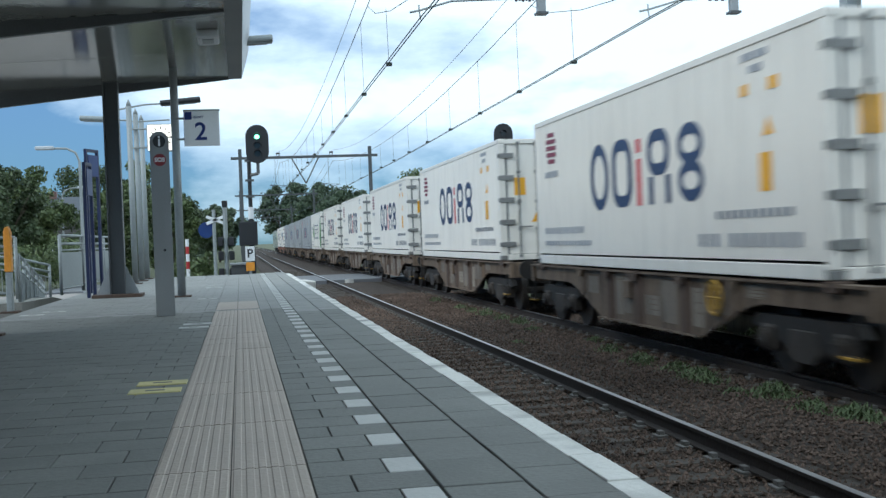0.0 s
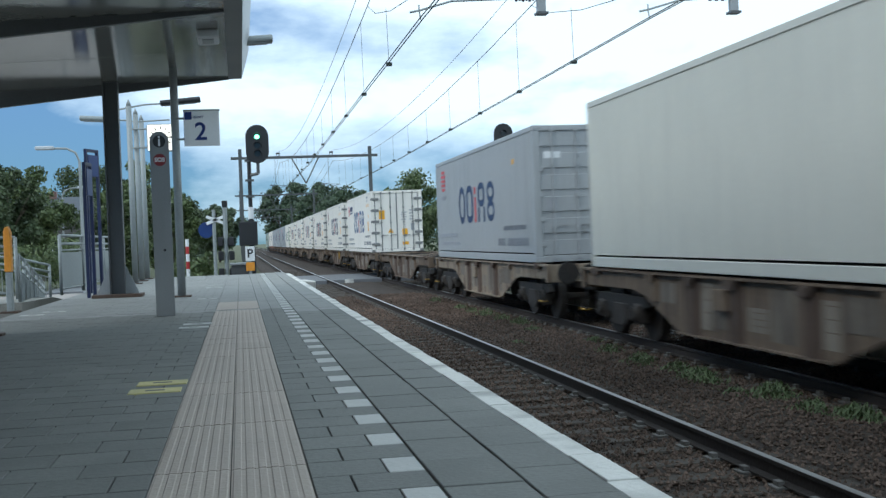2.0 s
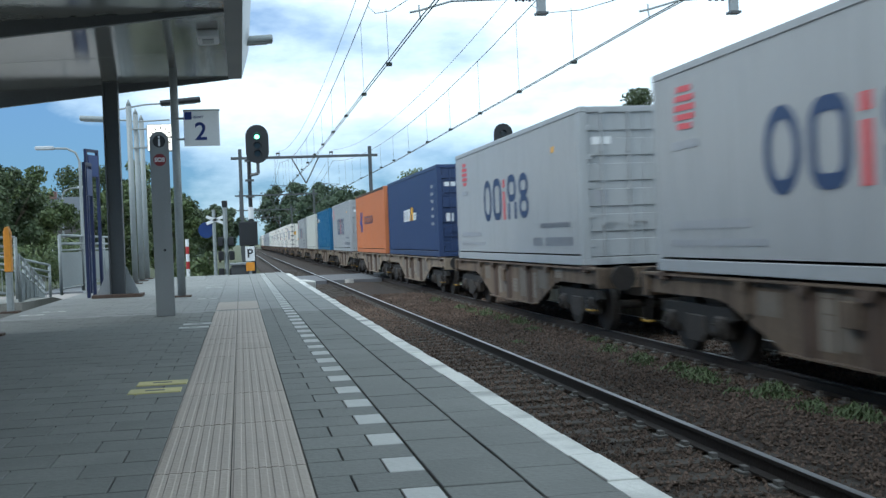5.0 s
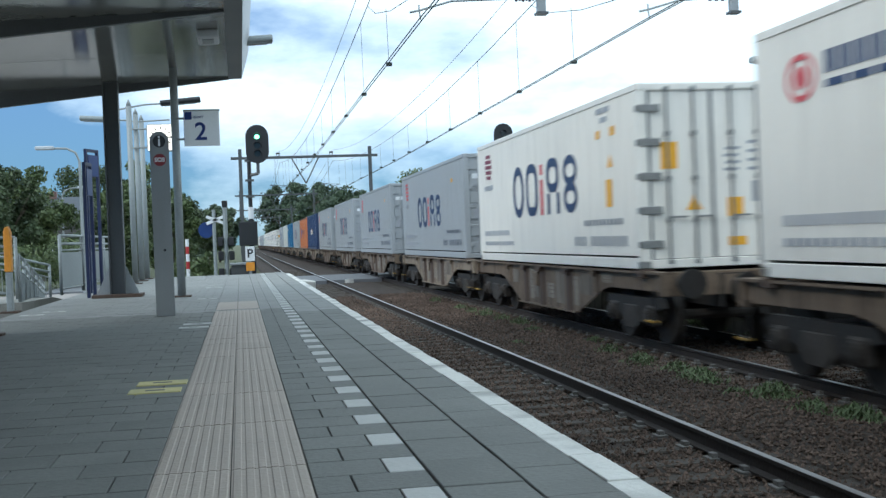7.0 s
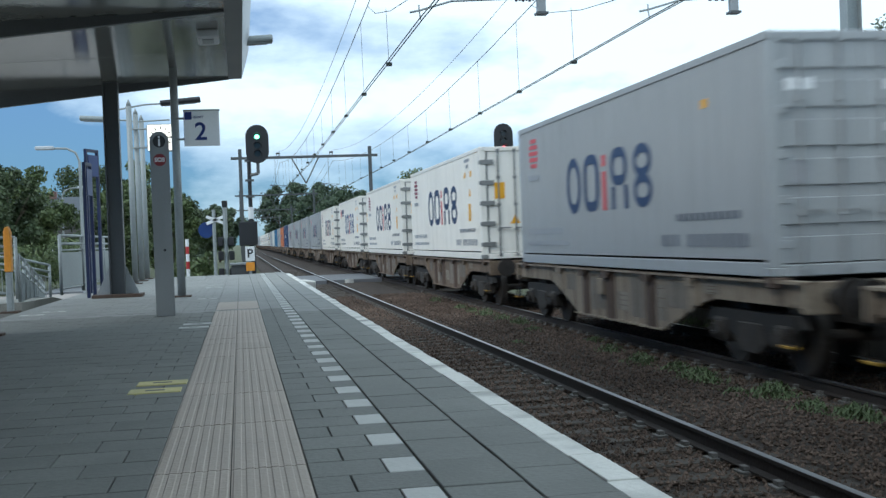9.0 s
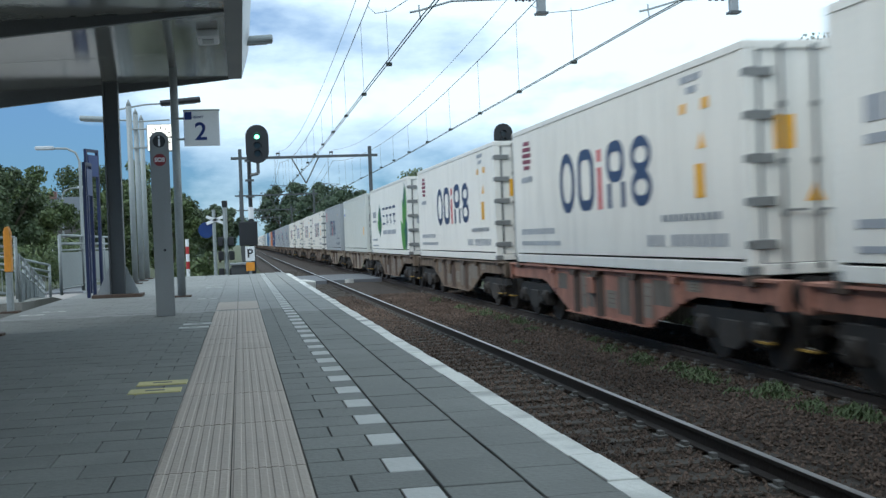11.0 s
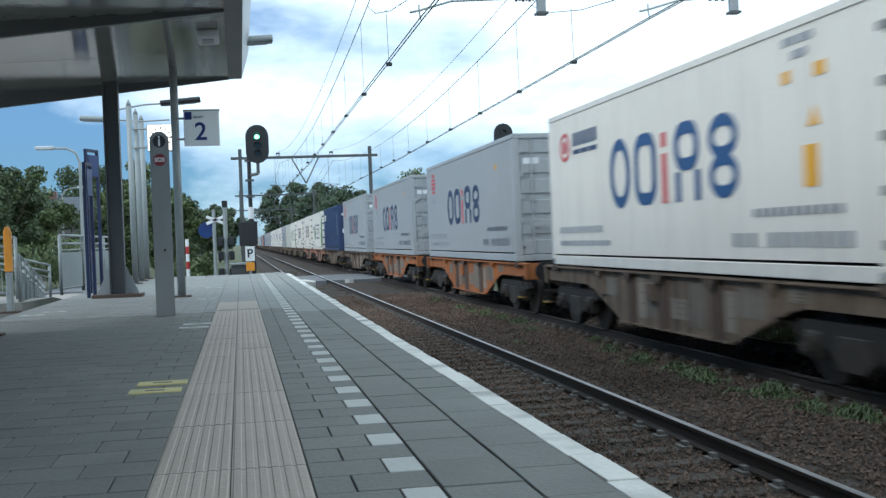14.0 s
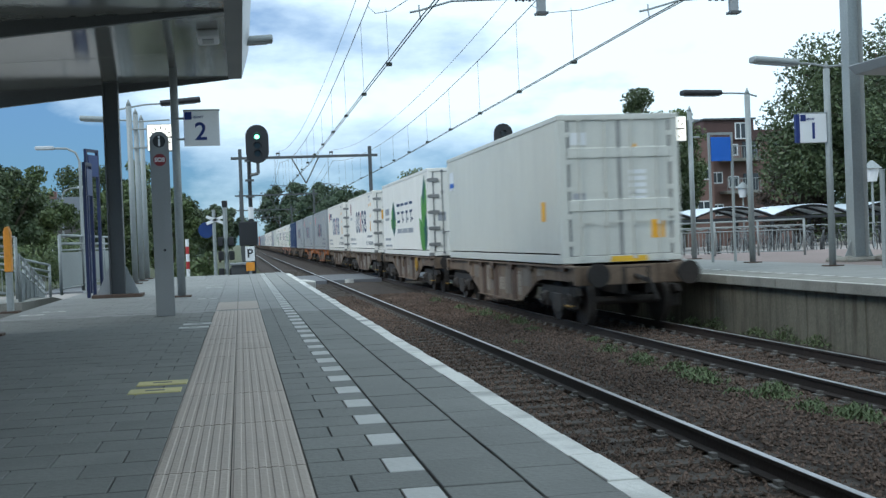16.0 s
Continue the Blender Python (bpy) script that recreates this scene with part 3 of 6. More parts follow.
def brand_shapes(box_, y, z, x, ink, grow):
    """A row of plain shapes in navy and red; y is where the row begins at the front of the box, and it runs towards the rear."""
    hh = 1.0
    bm = nb()
    ring(bm, y - 0.5, z + hh / 2, 0.46, hh / 2 + 0.02, 0.17, x)
    part("brand_ring", bm, M[ink], box_, "navy printed ring")
    bm = nb()
    stadium(bm, y - 1.58, z + hh / 2, 0.44, hh / 2, 0.17, x)
    part("brand_frame", bm, M[ink], box_, "navy printed rounded frame")
    bm = nb()
    flat(bm, rect(y - 2.42, z, 0.2, 0.66), x)
    part("red_bar", bm, M["ink_red"], box_, "red printed bar")
    bm = nb()
    flat(bm, rect(y - 2.42, z + 0.75, 0.2, 0.19), x)
    part("red_square", bm, M["ink_red"], box_, "red printed square")
    bm = nb()
    stadium(bm, y - 3.1, z + hh * 0.7, 0.42, hh * 0.31, 0.16, x)
    part("brand_frame", bm, M[ink], box_, "navy printed rounded frame")
    for a in (2.72, 3.36):
        bm = nb()
        flat(bm, rect(y - a - 0.17, z, 0.18, hh * 0.38), x)
        part("brand_bar", bm, M[ink], box_, "navy printed bar")
    for k in (0.26, 0.72):
        bm = nb()
        ring(bm, y - 4.22, z + hh * k, 0.42, hh * 0.27, 0.15, x)
        part("brand_ring", bm, M[ink], box_, "navy printed ring")
    larger = Matrix.Translation((0, y, z)) @ Matrix.Diagonal((1, grow, grow, 1)) @ Matrix.Translation((0, -y, -z))
    for o in box_.children:
        if o.name.startswith(("brand_", "red_")):
            o.data.transform(larger)


def bars(bm, y, z, w, h, x, n=1, gap=0.05):
    """Unreadable small print: a broken bar."""
    u = w / n
    for i in range(n):
        flat(bm, rect(y - (i + 1) * u + gap, z, u - gap, h), x)


def make_box(kind):
    """A 40-foot box, front end at y = 0, rear doors at y = -CL, base at z = 0."""
    looks = {
        "W": ("reefer", "white refrigerated container with navy and red shapes", 0.010, 0.10),
        "R": ("reefer", "white refrigerated container with bright blue shapes and round red emblem", 0.010, 0.10),
        "G": ("grey_box", "grey steel container with navy and red shapes", 0.014, 0.10),
        "P": ("plain_box", "plain off-white container with small label", 0.012, 0.10),
        "Q": ("plain_box", "plain pale grey container without print", 0.012, 0.10),
        "S": ("plain_box", "plain off-white container closing the train, doors shut", 0.012, 0.10),
        "L": ("blue_box", "bright blue corrugated container", 0.03, 0.28),
        "N": ("navy_box", "navy blue corrugated container with pale emblem", 0.03, 0.28),
        "D": ("navy_box", "dark navy corrugated container with small white label", 0.03, 0.28),
        "O": ("orange_box", "orange corrugated container with blue arrow emblem", 0.03, 0.28),
        "B": ("bloom", "white refrigerated container with green leaf print", 0.010, 0.10),
    }
    paint, label, depth, pitch = looks[kind]
    mt = M[paint]
    cold = kind in "WBR"
    ob = thing("container", pose(0, 0, 0), label, "container", "containers on the train")
    h = CW / 2
    for s in (-1, 1):
        bm = nb()
        side_sheet(bm, s * (h - 0.012), depth, pitch, -CL + 0.1, -0.1, 0.205, CH - 0.1, s)
        part("side_wall", bm, mt, ob)
        bm = nb()
        box(bm, s * h - 0.05 * (s > 0), s * h + 0.05 * (s < 0), -CL + 0.16, -0.16, 0.0, 0.17)
        part("bottom_rail", bm, mt, ob, bevel=0.008)
        bm = nb()
        box(bm, s * h - 0.06 * (s > 0), s * h + 0.06 * (s < 0), -CL + 0.16, -0.16, CH - 0.11, CH - 0.005)
        part("top_rail", bm, M["rust"] if kind == "O" else mt, ob, bevel=0.01)
    bm = nb()
    box(bm, -h + 0.02, h - 0.02, -CL + 0.06, -0.06, CH - 0.05, CH - 0.012)
    part("roof", bm, mt, ob)
    bm = nb()
    box(bm, -h + 0.02, h - 0.02, -CL + 0.06, -0.06, 0.1, 0.15)
    part("floor", bm, M["grime"], ob)
    bm = nb()
    for i in range(9):
        box(bm, -1.05 + i * 0.23, -0.94 + i * 0.23, -0.075, -0.05, 0.18, CH - 0.12)
    box(bm, -h + 0.1, h - 0.1, -0.11, -0.07, 0.1, CH - 0.06)
    part("front_wall", bm, mt, ob)
    for x in (-h, h - 0.16):
        for y in (-0.16, -CL):
            bm = nb()
            box(bm, x, x + 0.16, y, y + 0.16, 0.11, CH - 0.11)
            part("corner_post", bm, mt, ob, bevel=0.012)
            for z in (0, CH - 0.115):
                bm = nb()
                box(bm, x - 0.004, x + 0.164, y - 0.004, y + 0.164, z, z + 0.115)
                part("corner_casting", bm, M["door_steel"] if cold and z == 0 else mt, ob, bevel=0.015)
    # end with doors
    ye = -CL
    bm = nb()
    box(bm, -h + 0.16, h - 0.16, ye, ye + 0.12, CH - 0.12, CH - 0.005)
    part("door_header", bm, mt, ob, bevel=0.01)
    bm = nb()
    box(bm, -h + 0.16, h - 0.16, ye, ye + 0.12, 0.0, 0.14)
    part("door_sill", bm, mt, ob, bevel=0.01)
    for s in (-1, 1):
        x0, x1 = (-h + 0.17, -0.006) if s < 0 else (0.006, h - 0.17)
        bm = nb()
        if cold:
            box(bm, x0, x1, ye + 0.03, ye + 0.1, 0.15, CH - 0.13)
        else:
            prof, z = [(ye + 0.1, CH - 0.13), (ye + 0.1, 0.15)], 0.15
            if kind in "SPQ":   # flat leaves with two raised bands
                prof += [(ye + 0.03, 0.15), (ye + 0.03, 1.0), (ye + 0.004, 1.02), (ye + 0.004, 1.22), (ye + 0.03, 1.24), (ye + 0.03, 2.03), (ye + 0.004, 2.05), (ye + 0.004, 2.23), (ye + 0.03, 2.25)]
            for k in range(11) if kind not in "SPQ" else ():
                d, hh = (0.0, 0.31) if k % 2 == 0 else (0.03, 0.15)
                prof += [(ye + 0.03 + d, z + 0.01), (ye + 0.03 + d, z + hh)]
                z += hh
            prof[-1 if kind not in "SPQ" else len(prof):] = [(ye + 0.03, CH - 0.13)]
            prism(bm, prof, "x", x0, x1)
        door = part("door", bm, mt, ob)
        w = x1 - x0
        for k in (0.24, 0.74) if not cold else (0.3, 0.72):
            bm = nb()
            xx = x0 + w * k
            tube(bm, (xx, ye + 0.0, 0.08), (xx, ye + 0.0, CH - 0.06), 0.02, seg=8)
            for z in (0.1, 0.75, 1.4, 2.1, CH - 0.1):
                box(bm, xx - 0.04, xx + 0.04, ye - 0.025, ye + 0.03, z - 0.035, z + 0.035)
            box(bm, xx - 0.03, xx + 0.3, ye - 0.03, ye - 0.012, 0.78, 0.81)
            part("locking_bar", bm, M["door_steel"] if cold else mt, door)
        for i in range(5):
            z = 0.38 + i * 0.53
            bm = nb()
            if cold:
                a, b = (x0 - 0.14, x0 + 0.2) if s < 0 else (x1 - 0.2, x1 + 0.14)
                box(bm, a, b, ye - 0.02, ye + 0.03, z - 0.06, z + 0.06)
                if s < 0:
                    box(bm, -h - 0.006, -h + 0.03, ye - 0.01, ye + 0.09, z - 0.05, z + 0.05)
            else:
                a, b = (x0 - 0.05, x0 + 0.06) if s < 0 else (x1 - 0.06, x1 + 0.05)
                box(bm, a, b, ye - 0.005, ye + 0.03, z - 0.05, z + 0.05)
            part("hinge", bm, M["door_steel"] if cold else mt, door, bevel=0.008)
    if cold or kind in "SPQ":
        bm = nb()
        box(bm, -0.03, 0.03, ye + 0.012, ye + 0.034, 0.15, CH - 0.13)
        for s in (-1, 1):
            box(bm, s * (h - 0.19) - 0.02, s * (h - 0.19) + 0.02, ye + 0.012, ye + 0.034, 0.15, CH - 0.13)
        part("door_seal", bm, M["door_steel"], ob, "dark rubber door seal")

    def rear_plate(name, x, z, w, hh, m):
        bm = nb()
        box(bm, x, x + w, ye + 0.024, ye + 0.0285, z, z + hh)
        part(name, bm, M[m], ob)
    if kind == "B":
        rear_plate("data_plate", -0.9, 1.15, 0.26, 0.3, "ink_grey")
    elif cold:
        rear_plate("caution_label", -0.84, 1.55, 0.27, 0.42, "label_yellow")
        rear_plate("warning_label", 0.24, 0.78, 0.26, 0.3, "label_yellow")
        rear_plate("warning_label", 0.24, 0.32, 0.3, 0.14, "label_yellow")
        rear_plate("data_plate", 0.66, 1.0, 0.16, 0.33, "ink_grey")
        for k in range(4):
            rear_plate("small_print", 0.2 + 0.03 * (k % 2), 1.5 + 0.11 * k, 0.24, 0.045, "ink_grey")
            rear_plate("small_print", 0.6, 1.5 + 0.14 * k, 0.2, 0.05, "ink_grey")
        bm = nb()
        prism(bm, [(-0.44, 0.9), (-0.18, 0.9), (-0.31, 1.14)], "y", ye + 0.024, ye + 0.0285)
        part("warning_triangle", bm, M["label_yellow"], ob)
    else:
        rear_plate("data_plate", -0.95, 1.1, 0.24, 0.26, "ink_grey" if kind in "GPQS" else "white")
        if kind in "SPQL":
            rear_plate("caution_label", 0.62 if kind == "S" else -0.6, 0.45 if kind == "S" else 1.5, 0.27, 0.36, "label_yellow")
            if kind == "S":
                bm = nb()
                box(bm, -0.25, 0.5, ye - 0.012, ye - 0.002, 0.01, 0.12)
                part("end_marker", bm, M["yellow"], ob, "yellow end marker strip")
            rear_plate("number_label", -0.98, 2.3, 0.32, 0.24, "white")
            bm = nb()
            prism(bm, [(0.2, 2.1), (0.46, 2.1), (0.33, 2.33)], "y", ye + 0.024, ye + 0.0285)
            part("warning_triangle", bm, M["label_yellow"], ob)
            for k in range(5):
                rear_plate("small_print", 0.2, 1.2 + 0.13 * k, 0.34, 0.08, "white")
        else:
            rear_plate("number_label", -0.98, 2.2, 0.36, 0.14, "white")
            rear_plate("number_label", 0.3, 2.2, 0.4, 0.12, "white")
            rear_plate("small_print", 0.3, 1.7, 0.4, 0.1, "white")
    # prints on the left side
    sx = -h + 0.010
    if kind in "WGR":
        if kind == "G":
            brand_shapes(ob, -3.6, 0.97, sx, "ink_navy", 1.0)
        else:
            brand_shapes(ob, -3.72, 0.99, sx, "ink_bright" if kind == "R" else "ink_navy", 1.1)
        ey = -1.2
        if kind == "R":
            bm = nb()
            ring(bm, ey + 0.1, 2.22, 0.34, 0.27, 0.07, sx)
            flat(bm, oval(ey + 0.1, 2.22, 0.16, 0.13, 12), sx)
            part("emblem", bm, M["ink_red"], ob, "round red emblem with a ring")
            bm = nb()
            bars(bm, ey - 0.45, 2.2, 1.5, 0.24, sx, 5, 0.07)
            bars(bm, ey - 0.45, 2.05, 1.5, 0.08, sx, 3, 0.06)
            tagged(part("emblem_print", bm, M["ink_navy"], ob, "navy row of printed bars"), kind="stuff")
        else:
            bm = nb()
            for k in range(5):
                zc = 1.98 + 0.13 * k
                wv = 0.36 * math.sqrt(max(0.1, 1 - ((zc + 0.02 - 2.26) / 0.36) ** 2))
                flat(bm, [(ey - wv, zc), (ey + wv, zc + 0.02), (ey + wv, zc + 0.105), (ey - wv, zc + 0.085)], sx)
            part("emblem", bm, M["ink_maroon"] if kind == "W" else M["ink_red"], ob, "striped round emblem")
        bm = nb()
        if kind != "R":
            bars(bm, ey + 0.48, 1.72, 0.96, 0.12, sx, 5, 0.05)
        bars(bm, -0.6, 0.60, 2.7, 0.12, sx, 10, 0.09)
        bars(bm, -0.6, 0.37, 3.1, 0.09, sx, 16, 0.06)
        tagged(part("small_print", bm, M["ink_grey"], ob, "rows of faded small print"), kind="stuff")
        bm = nb()
        bars(bm, -9.2, 0.72, 2.2, 0.10, sx, 11, 0.08)
        bars(bm, -8.6, 0.36, 0.75, 0.17, sx, 3, 0.11)
        bars(bm, -9.6, 0.36, 2.0, 0.17, sx, 8, 0.10)
        tagged(part("number_print", bm, M["ink_dark" if kind == "G" else "ink_mid"], ob, "row of large printed figures as bars"), kind="stuff")
        spots = [rect(-10.82, 1.02, 0.3, 0.46), [(-10.9, 1.68), (-10.64, 1.68), (-10.77, 1.9)], rect(-10.25, 2.2, 0.2, 0.14), rect(-11.05, 2.2, 0.24, 0.15)] if kind in "WR" else [rect(-10.4, 2.2, 0.2, 0.12)]
        for sp in spots:
            bm = nb()
            flat(bm, sp, sx)
            part("warning_label", bm, M["label_yellow"], ob, "small yellow warning label")
        if kind in "WR":
            bm = nb()
            bars(bm, -10.1, 2.62, 0.75, 0.09, sx, 2)
            bars(bm, -10.3, 2.46, 0.4, 0.09, sx)
            tagged(part("number_print", bm, M["ink_grey"], ob), kind="stuff")
    elif kind == "B":
        def leaf(y, z, ang, L, W):
            pts = []
            for i in range(9):
                u = i / 8
                pts.append((u * L, W * math.sin(math.pi * u ** 0.8)))
            for i in range(7, 0, -1):
                u = i / 8
                pts.append((u * L, -W * math.sin(math.pi * u ** 0.8)))
            c, s = math.cos(radians(ang)), math.sin(radians(ang))
            return [(y + a * c - b * s, z + a * s + b * c) for a, b in pts]
        plates("leaf_print", [leaf(-11.35, 0.12, 92, 1.75, 0.42), leaf(-11.2, 1.0, 97, 1.72, 0.48), leaf(-3.35, 0.72, 90, 1.42, 0.58)], "leaf_teal", ob, sx, "dark green printed leaf")
        plates("leaf_print", [leaf(-11.15, 0.16, 48, 1.55, 0.42), leaf(-11.2, 0.95, 66, 1.25, 0.36), leaf(-11.45, 1.25, 100, 1.3, 0.26), leaf(-2.95, 1.3, 100, 0.6, 0.24), leaf(-3.1, 1.05, 30, 0.7, 0.22), leaf(-3.5, 1.1, 150, 0.5, 0.18)],
               "leaf_green", ob, sx - 0.004, "bright green printed leaf")
        strokes = []
        for k in range(4):
            y = -4.35 - 1.12 * k
            strokes += [rect(y - 0.8, 1.86, 0.78, 0.1), rect(y - 0.72, 1.56, 0.6, 0.09)]
            strokes += [rect(y - 0.8, 1.22, 0.78, 0.1)] if k == 0 else [rect(y - 0.45, 1.2, 0.1, 0.36), rect(y - 0.8, 1.28, 0.24, 0.09)]
        plates("brand_stroke", strokes, "ink_navy", ob, sx, "dark printed stroke")
        bm = nb()
        bars(bm, -4.4, 0.82, 4.3, 0.17, sx, 3, 0.14)
        bars(bm, -0.7, 1.6, 1.3, 0.26, sx, 3, 0.06)
        bars(bm, -0.7, 1.38, 1.3, 0.1, sx, 2, 0.05)
        bars(bm, -0.5, 0.55, 1.8, 0.09, sx, 2, 0.1)
        bars(bm, -0.5, 0.3, 2.2, 0.07, sx, 2, 0.1)
        tagged(part("small_print", bm, M["ink_grey"], ob), kind="stuff")
    elif kind in "PS":
        bm = nb()
        flat(bm, rect(-0.95, 1.95, 0.6, 0.52), sx)
        part("label", bm, M["white"], ob)
        bm = nb()
        flat(bm, rect(-0.95, 2.02, 0.6, 0.13), sx - 0.004)
        part("label_band", bm, M["bright_blue"], ob)
        bm = nb()
        flat(bm, rect(-11.0, 0.85, 0.3, 0.4), sx)
        part("warning_label", bm, M["label_yellow"], ob)
    elif kind == "L":
        plates("brand_stroke", [[(-1.1 - 0.3 * k, 2.1 + 0.02 * (k % 2)), (-1.34 - 0.3 * k, 2.1), (-1.3 - 0.3 * k, 2.34), (-1.06 - 0.3 * k, 2.34)] for k in range(5)], "white", ob, sx)
        plates("emblem", [[(-0.35, 2.06), (-1.0, 2.06), (-1.0, 2.4), (-0.7, 2.34)]], "label_yellow", ob, sx)
    elif kind == "N":
        plates("brand_panel", [[(-4.5, 1.22), (-6.0, 1.24), (-6.15, 1.68), (-4.5, 1.64)], rect(-7.6, 1.25, 0.72, 0.26)], "white", ob, sx, "pale printed panel")
        plates("brand_stroke", [[(y, 1.27), (y - 0.14, 1.27), (y - 0.28, 1.6), (y - 0.14, 1.6)] for y in (-4.6, -5.0, -5.4)] + [rect(-7.5, 1.31, 0.4, 0.04), rect(-7.5, 1.4, 0.4, 0.04)], "ink_grey", ob, sx - 0.004, "grey printed stroke")
        plates("emblem", [[(-6.05, 1.24), (-6.35, 1.24), (-6.62, 1.6), (-6.85, 1.72), (-6.5, 1.72)], [(-6.6, 1.24), (-6.88, 1.24), (-6.95, 1.72), (-6.7, 1.6)]], "label_yellow", ob, sx - 0.008, "yellow printed shape")
        bm = nb()
        for k in range(6):
            bars(bm, -10.9, 1.0 + k * 0.24, 0.5, 0.1, sx, 2)
        tagged(part("number_print", bm, M["ink_grey"], ob), kind="stuff")
    elif kind == "D":
        bm = nb()
        flat(bm, rect(-1.9, 2.05, 1.5, 0.42), sx)
        part("label", bm, M["white"], ob)
        bm = nb()
        bars(bm, -0.75, 2.2, 0.95, 0.12, sx - 0.004, 3)
        tagged(part("label_print", bm, M["label_yellow"], ob), kind="stuff")
        bm = nb()
        for k in range(6):
            bars(bm, -10.9, 1.0 + k * 0.24, 0.5, 0.1, sx, 2)
        tagged(part("number_print", bm, M["ink_grey"], ob), kind="stuff")
    elif kind == "O":
        plates("emblem", [[(-2.1, 1.0), (-2.4, 1.0), (-2.4, 2.0), (-2.1, 2.0)], [(-2.1, 1.5), (-1.75, 1.72), (-1.75, 1.28)],
                          [(-2.4, 1.5), (-2.8, 2.0), (-3.15, 2.0), (-2.75, 1.5)], [(-2.4, 1.5), (-2.8, 1.0), (-3.15, 1.0), (-2.75, 1.5)]], "ink_blue", ob, sx, "blue arrow emblem")
        shapes = []
        for k in range(9):
            y = -3.95 - 0.42 * k
            shapes += [rect(y - 0.32, 1.66, 0.32, 0.1), rect(y - 0.32, 1.38, 0.32, 0.1)] if k % 2 else [rect(y - 0.11, 1.38, 0.11, 0.38), rect(y - 0.32, 1.52, 0.2, 0.1)]
        plates("brand_stroke", shapes, "ink_navy", ob, sx, "dark printed stroke")
    return ob


def make_wagon(look_):
    """A four-axle container flat; y = 0 under the front of its box, z = 0 at the rail top."""
    mt = M["wagon_" + look_.replace("braked", "brown")]
    words = {"brown": "grimy brown container wagon", "braked": "grimy brown container wagon with brake wheel", "grey": "pale grey rust-streaked container wagon", "pink": "faded red container wagon", "orange": "orange-brown container wagon"}
    ob = thing("container_wagon", pose(0, 0, 0), words[look_] + " on two bogies", "rail wagon", "wagons of the freight train")
    top, f, r = 1.165, 0.75, -CL - 0.75
    for s in (-1, 1):
        x = s * 1.12
        prof = [(f, top), (f, 0.86), (-1.9, 0.86), (-2.3, 0.8), (-3.9, 0.3), (-8.3, 0.3), (-9.9, 0.8), (-10.3, 0.86), (r, 0.86), (r, top)]
        bm = nb()
        prism(bm, prof, "x", x - 0.012, x + 0.012)
        box(bm, x - 0.09, x + 0.09, r, f, top - 0.035, top)
        prism(bm, [(-3.85, 0.3), (-8.35, 0.3), (-8.35, 0.325), (-3.85, 0.325)], "x", x - 0.08, x + 0.08)
        part("side_sill", bm, mt, ob, "fish-bellied side sill")
        for y, w, z0 in ((-2.75, 0.34, 0.72), (-4.25, 0.42, 0.31), (-5.6, 0.5, 0.31), (-7.6, 0.46, 0.31), (-9.45, 0.3, 0.74)):
            bm = nb()   # a pressed upright with sloping cheeks and a lashing bracket at its head
            prism(bm, [(x, y), (x + s * 0.07, y - w * 0.3), (x + s * 0.07, y - w * 0.7), (x, y - w)], "z", z0, top - 0.036)
            prism(bm, [(y - w * 0.1, top - 0.04), (y - w * 0.9, top - 0.04), (y - w * 0.75, top - 0.15), (y - w * 0.25, top - 0.15)], "x", x + s * 0.07, x + s * 0.13)
            part("stiffener", bm, M["rust"] if w > 0.4 else mt, ob, "rust-streaked upright stiffener")
        for y, w, z0, z1, m in ((-3.15, 0.6, 0.72, 1.02, "wagon_panel"), (-4.72, 0.34, 0.42, 1.06, "wagon_stencil"), (-5.14, 0.36, 0.46, 1.04, "wagon_panel"), (-6.2, 0.55, 0.5, 0.8, "wagon_stencil"),
                                (-6.85, 0.62, 0.42, 1.05, "wagon_panel"), (-8.1, 0.34, 0.44, 0.98, "wagon_stencil"), (-8.5, 0.8, 0.66, 1.04, "wagon_panel"), (-9.9, 0.5, 0.92, 1.08, "wagon_stencil")) if s < 0 else ():
            bm = nb()
            box(bm, x - 0.018, x - 0.0125, y - w, y, z0, z1)
            pn = part("data_panel", bm, M[m], ob, "pale stencilled data panel")
            if m == "wagon_stencil":
                bm = nb()
                for k in range(3):
                    zz = z1 - 0.05 - (z1 - z0) * 0.27 * k
                    box(bm, x - 0.021, x - 0.0185, y - w * 0.85, y - w * 0.3, zz - 0.014, zz)
                tagged(part("stencil_print", bm, M["wagon_brown"], pn), kind="stuff")
        for y in (0.45, r + 0.3) if s < 0 else ():
            bm = nb()
            path_tube(bm, [(x - 0.08, y, 0.9), (x - 0.08, y, 0.42), (x - 0.08, y + 0.28, 0.42), (x - 0.08, y + 0.28, 0.62)], 0.018, 6)
            st = part("shunter_step", bm, M["grime"], ob, "bent steel step at the wagon end")
            bm = nb()
            box(bm, x - 0.14, x - 0.02, y, y + 0.28, 0.40, 0.425)
            part("tread", bm, M["brake_yellow"], st, "worn yellow tread")
        bm = nb()
        box(bm, x + s * 0.02, x + s * 0.12, -5.7, -5.35, 0.72, 1.0)
        part("lever_box", bm, mt, ob, bevel=0.01)
        for y in (-0.09, -CL + 0.09):
            bm = nb()
            box(bm, x - 0.1, x + 0.1, y - 0.13, y + 0.13, top - 0.1, top + 0.03)
            part("spigot_bracket", bm, M["rust"], ob, "rusty container bracket", bevel=0.012)
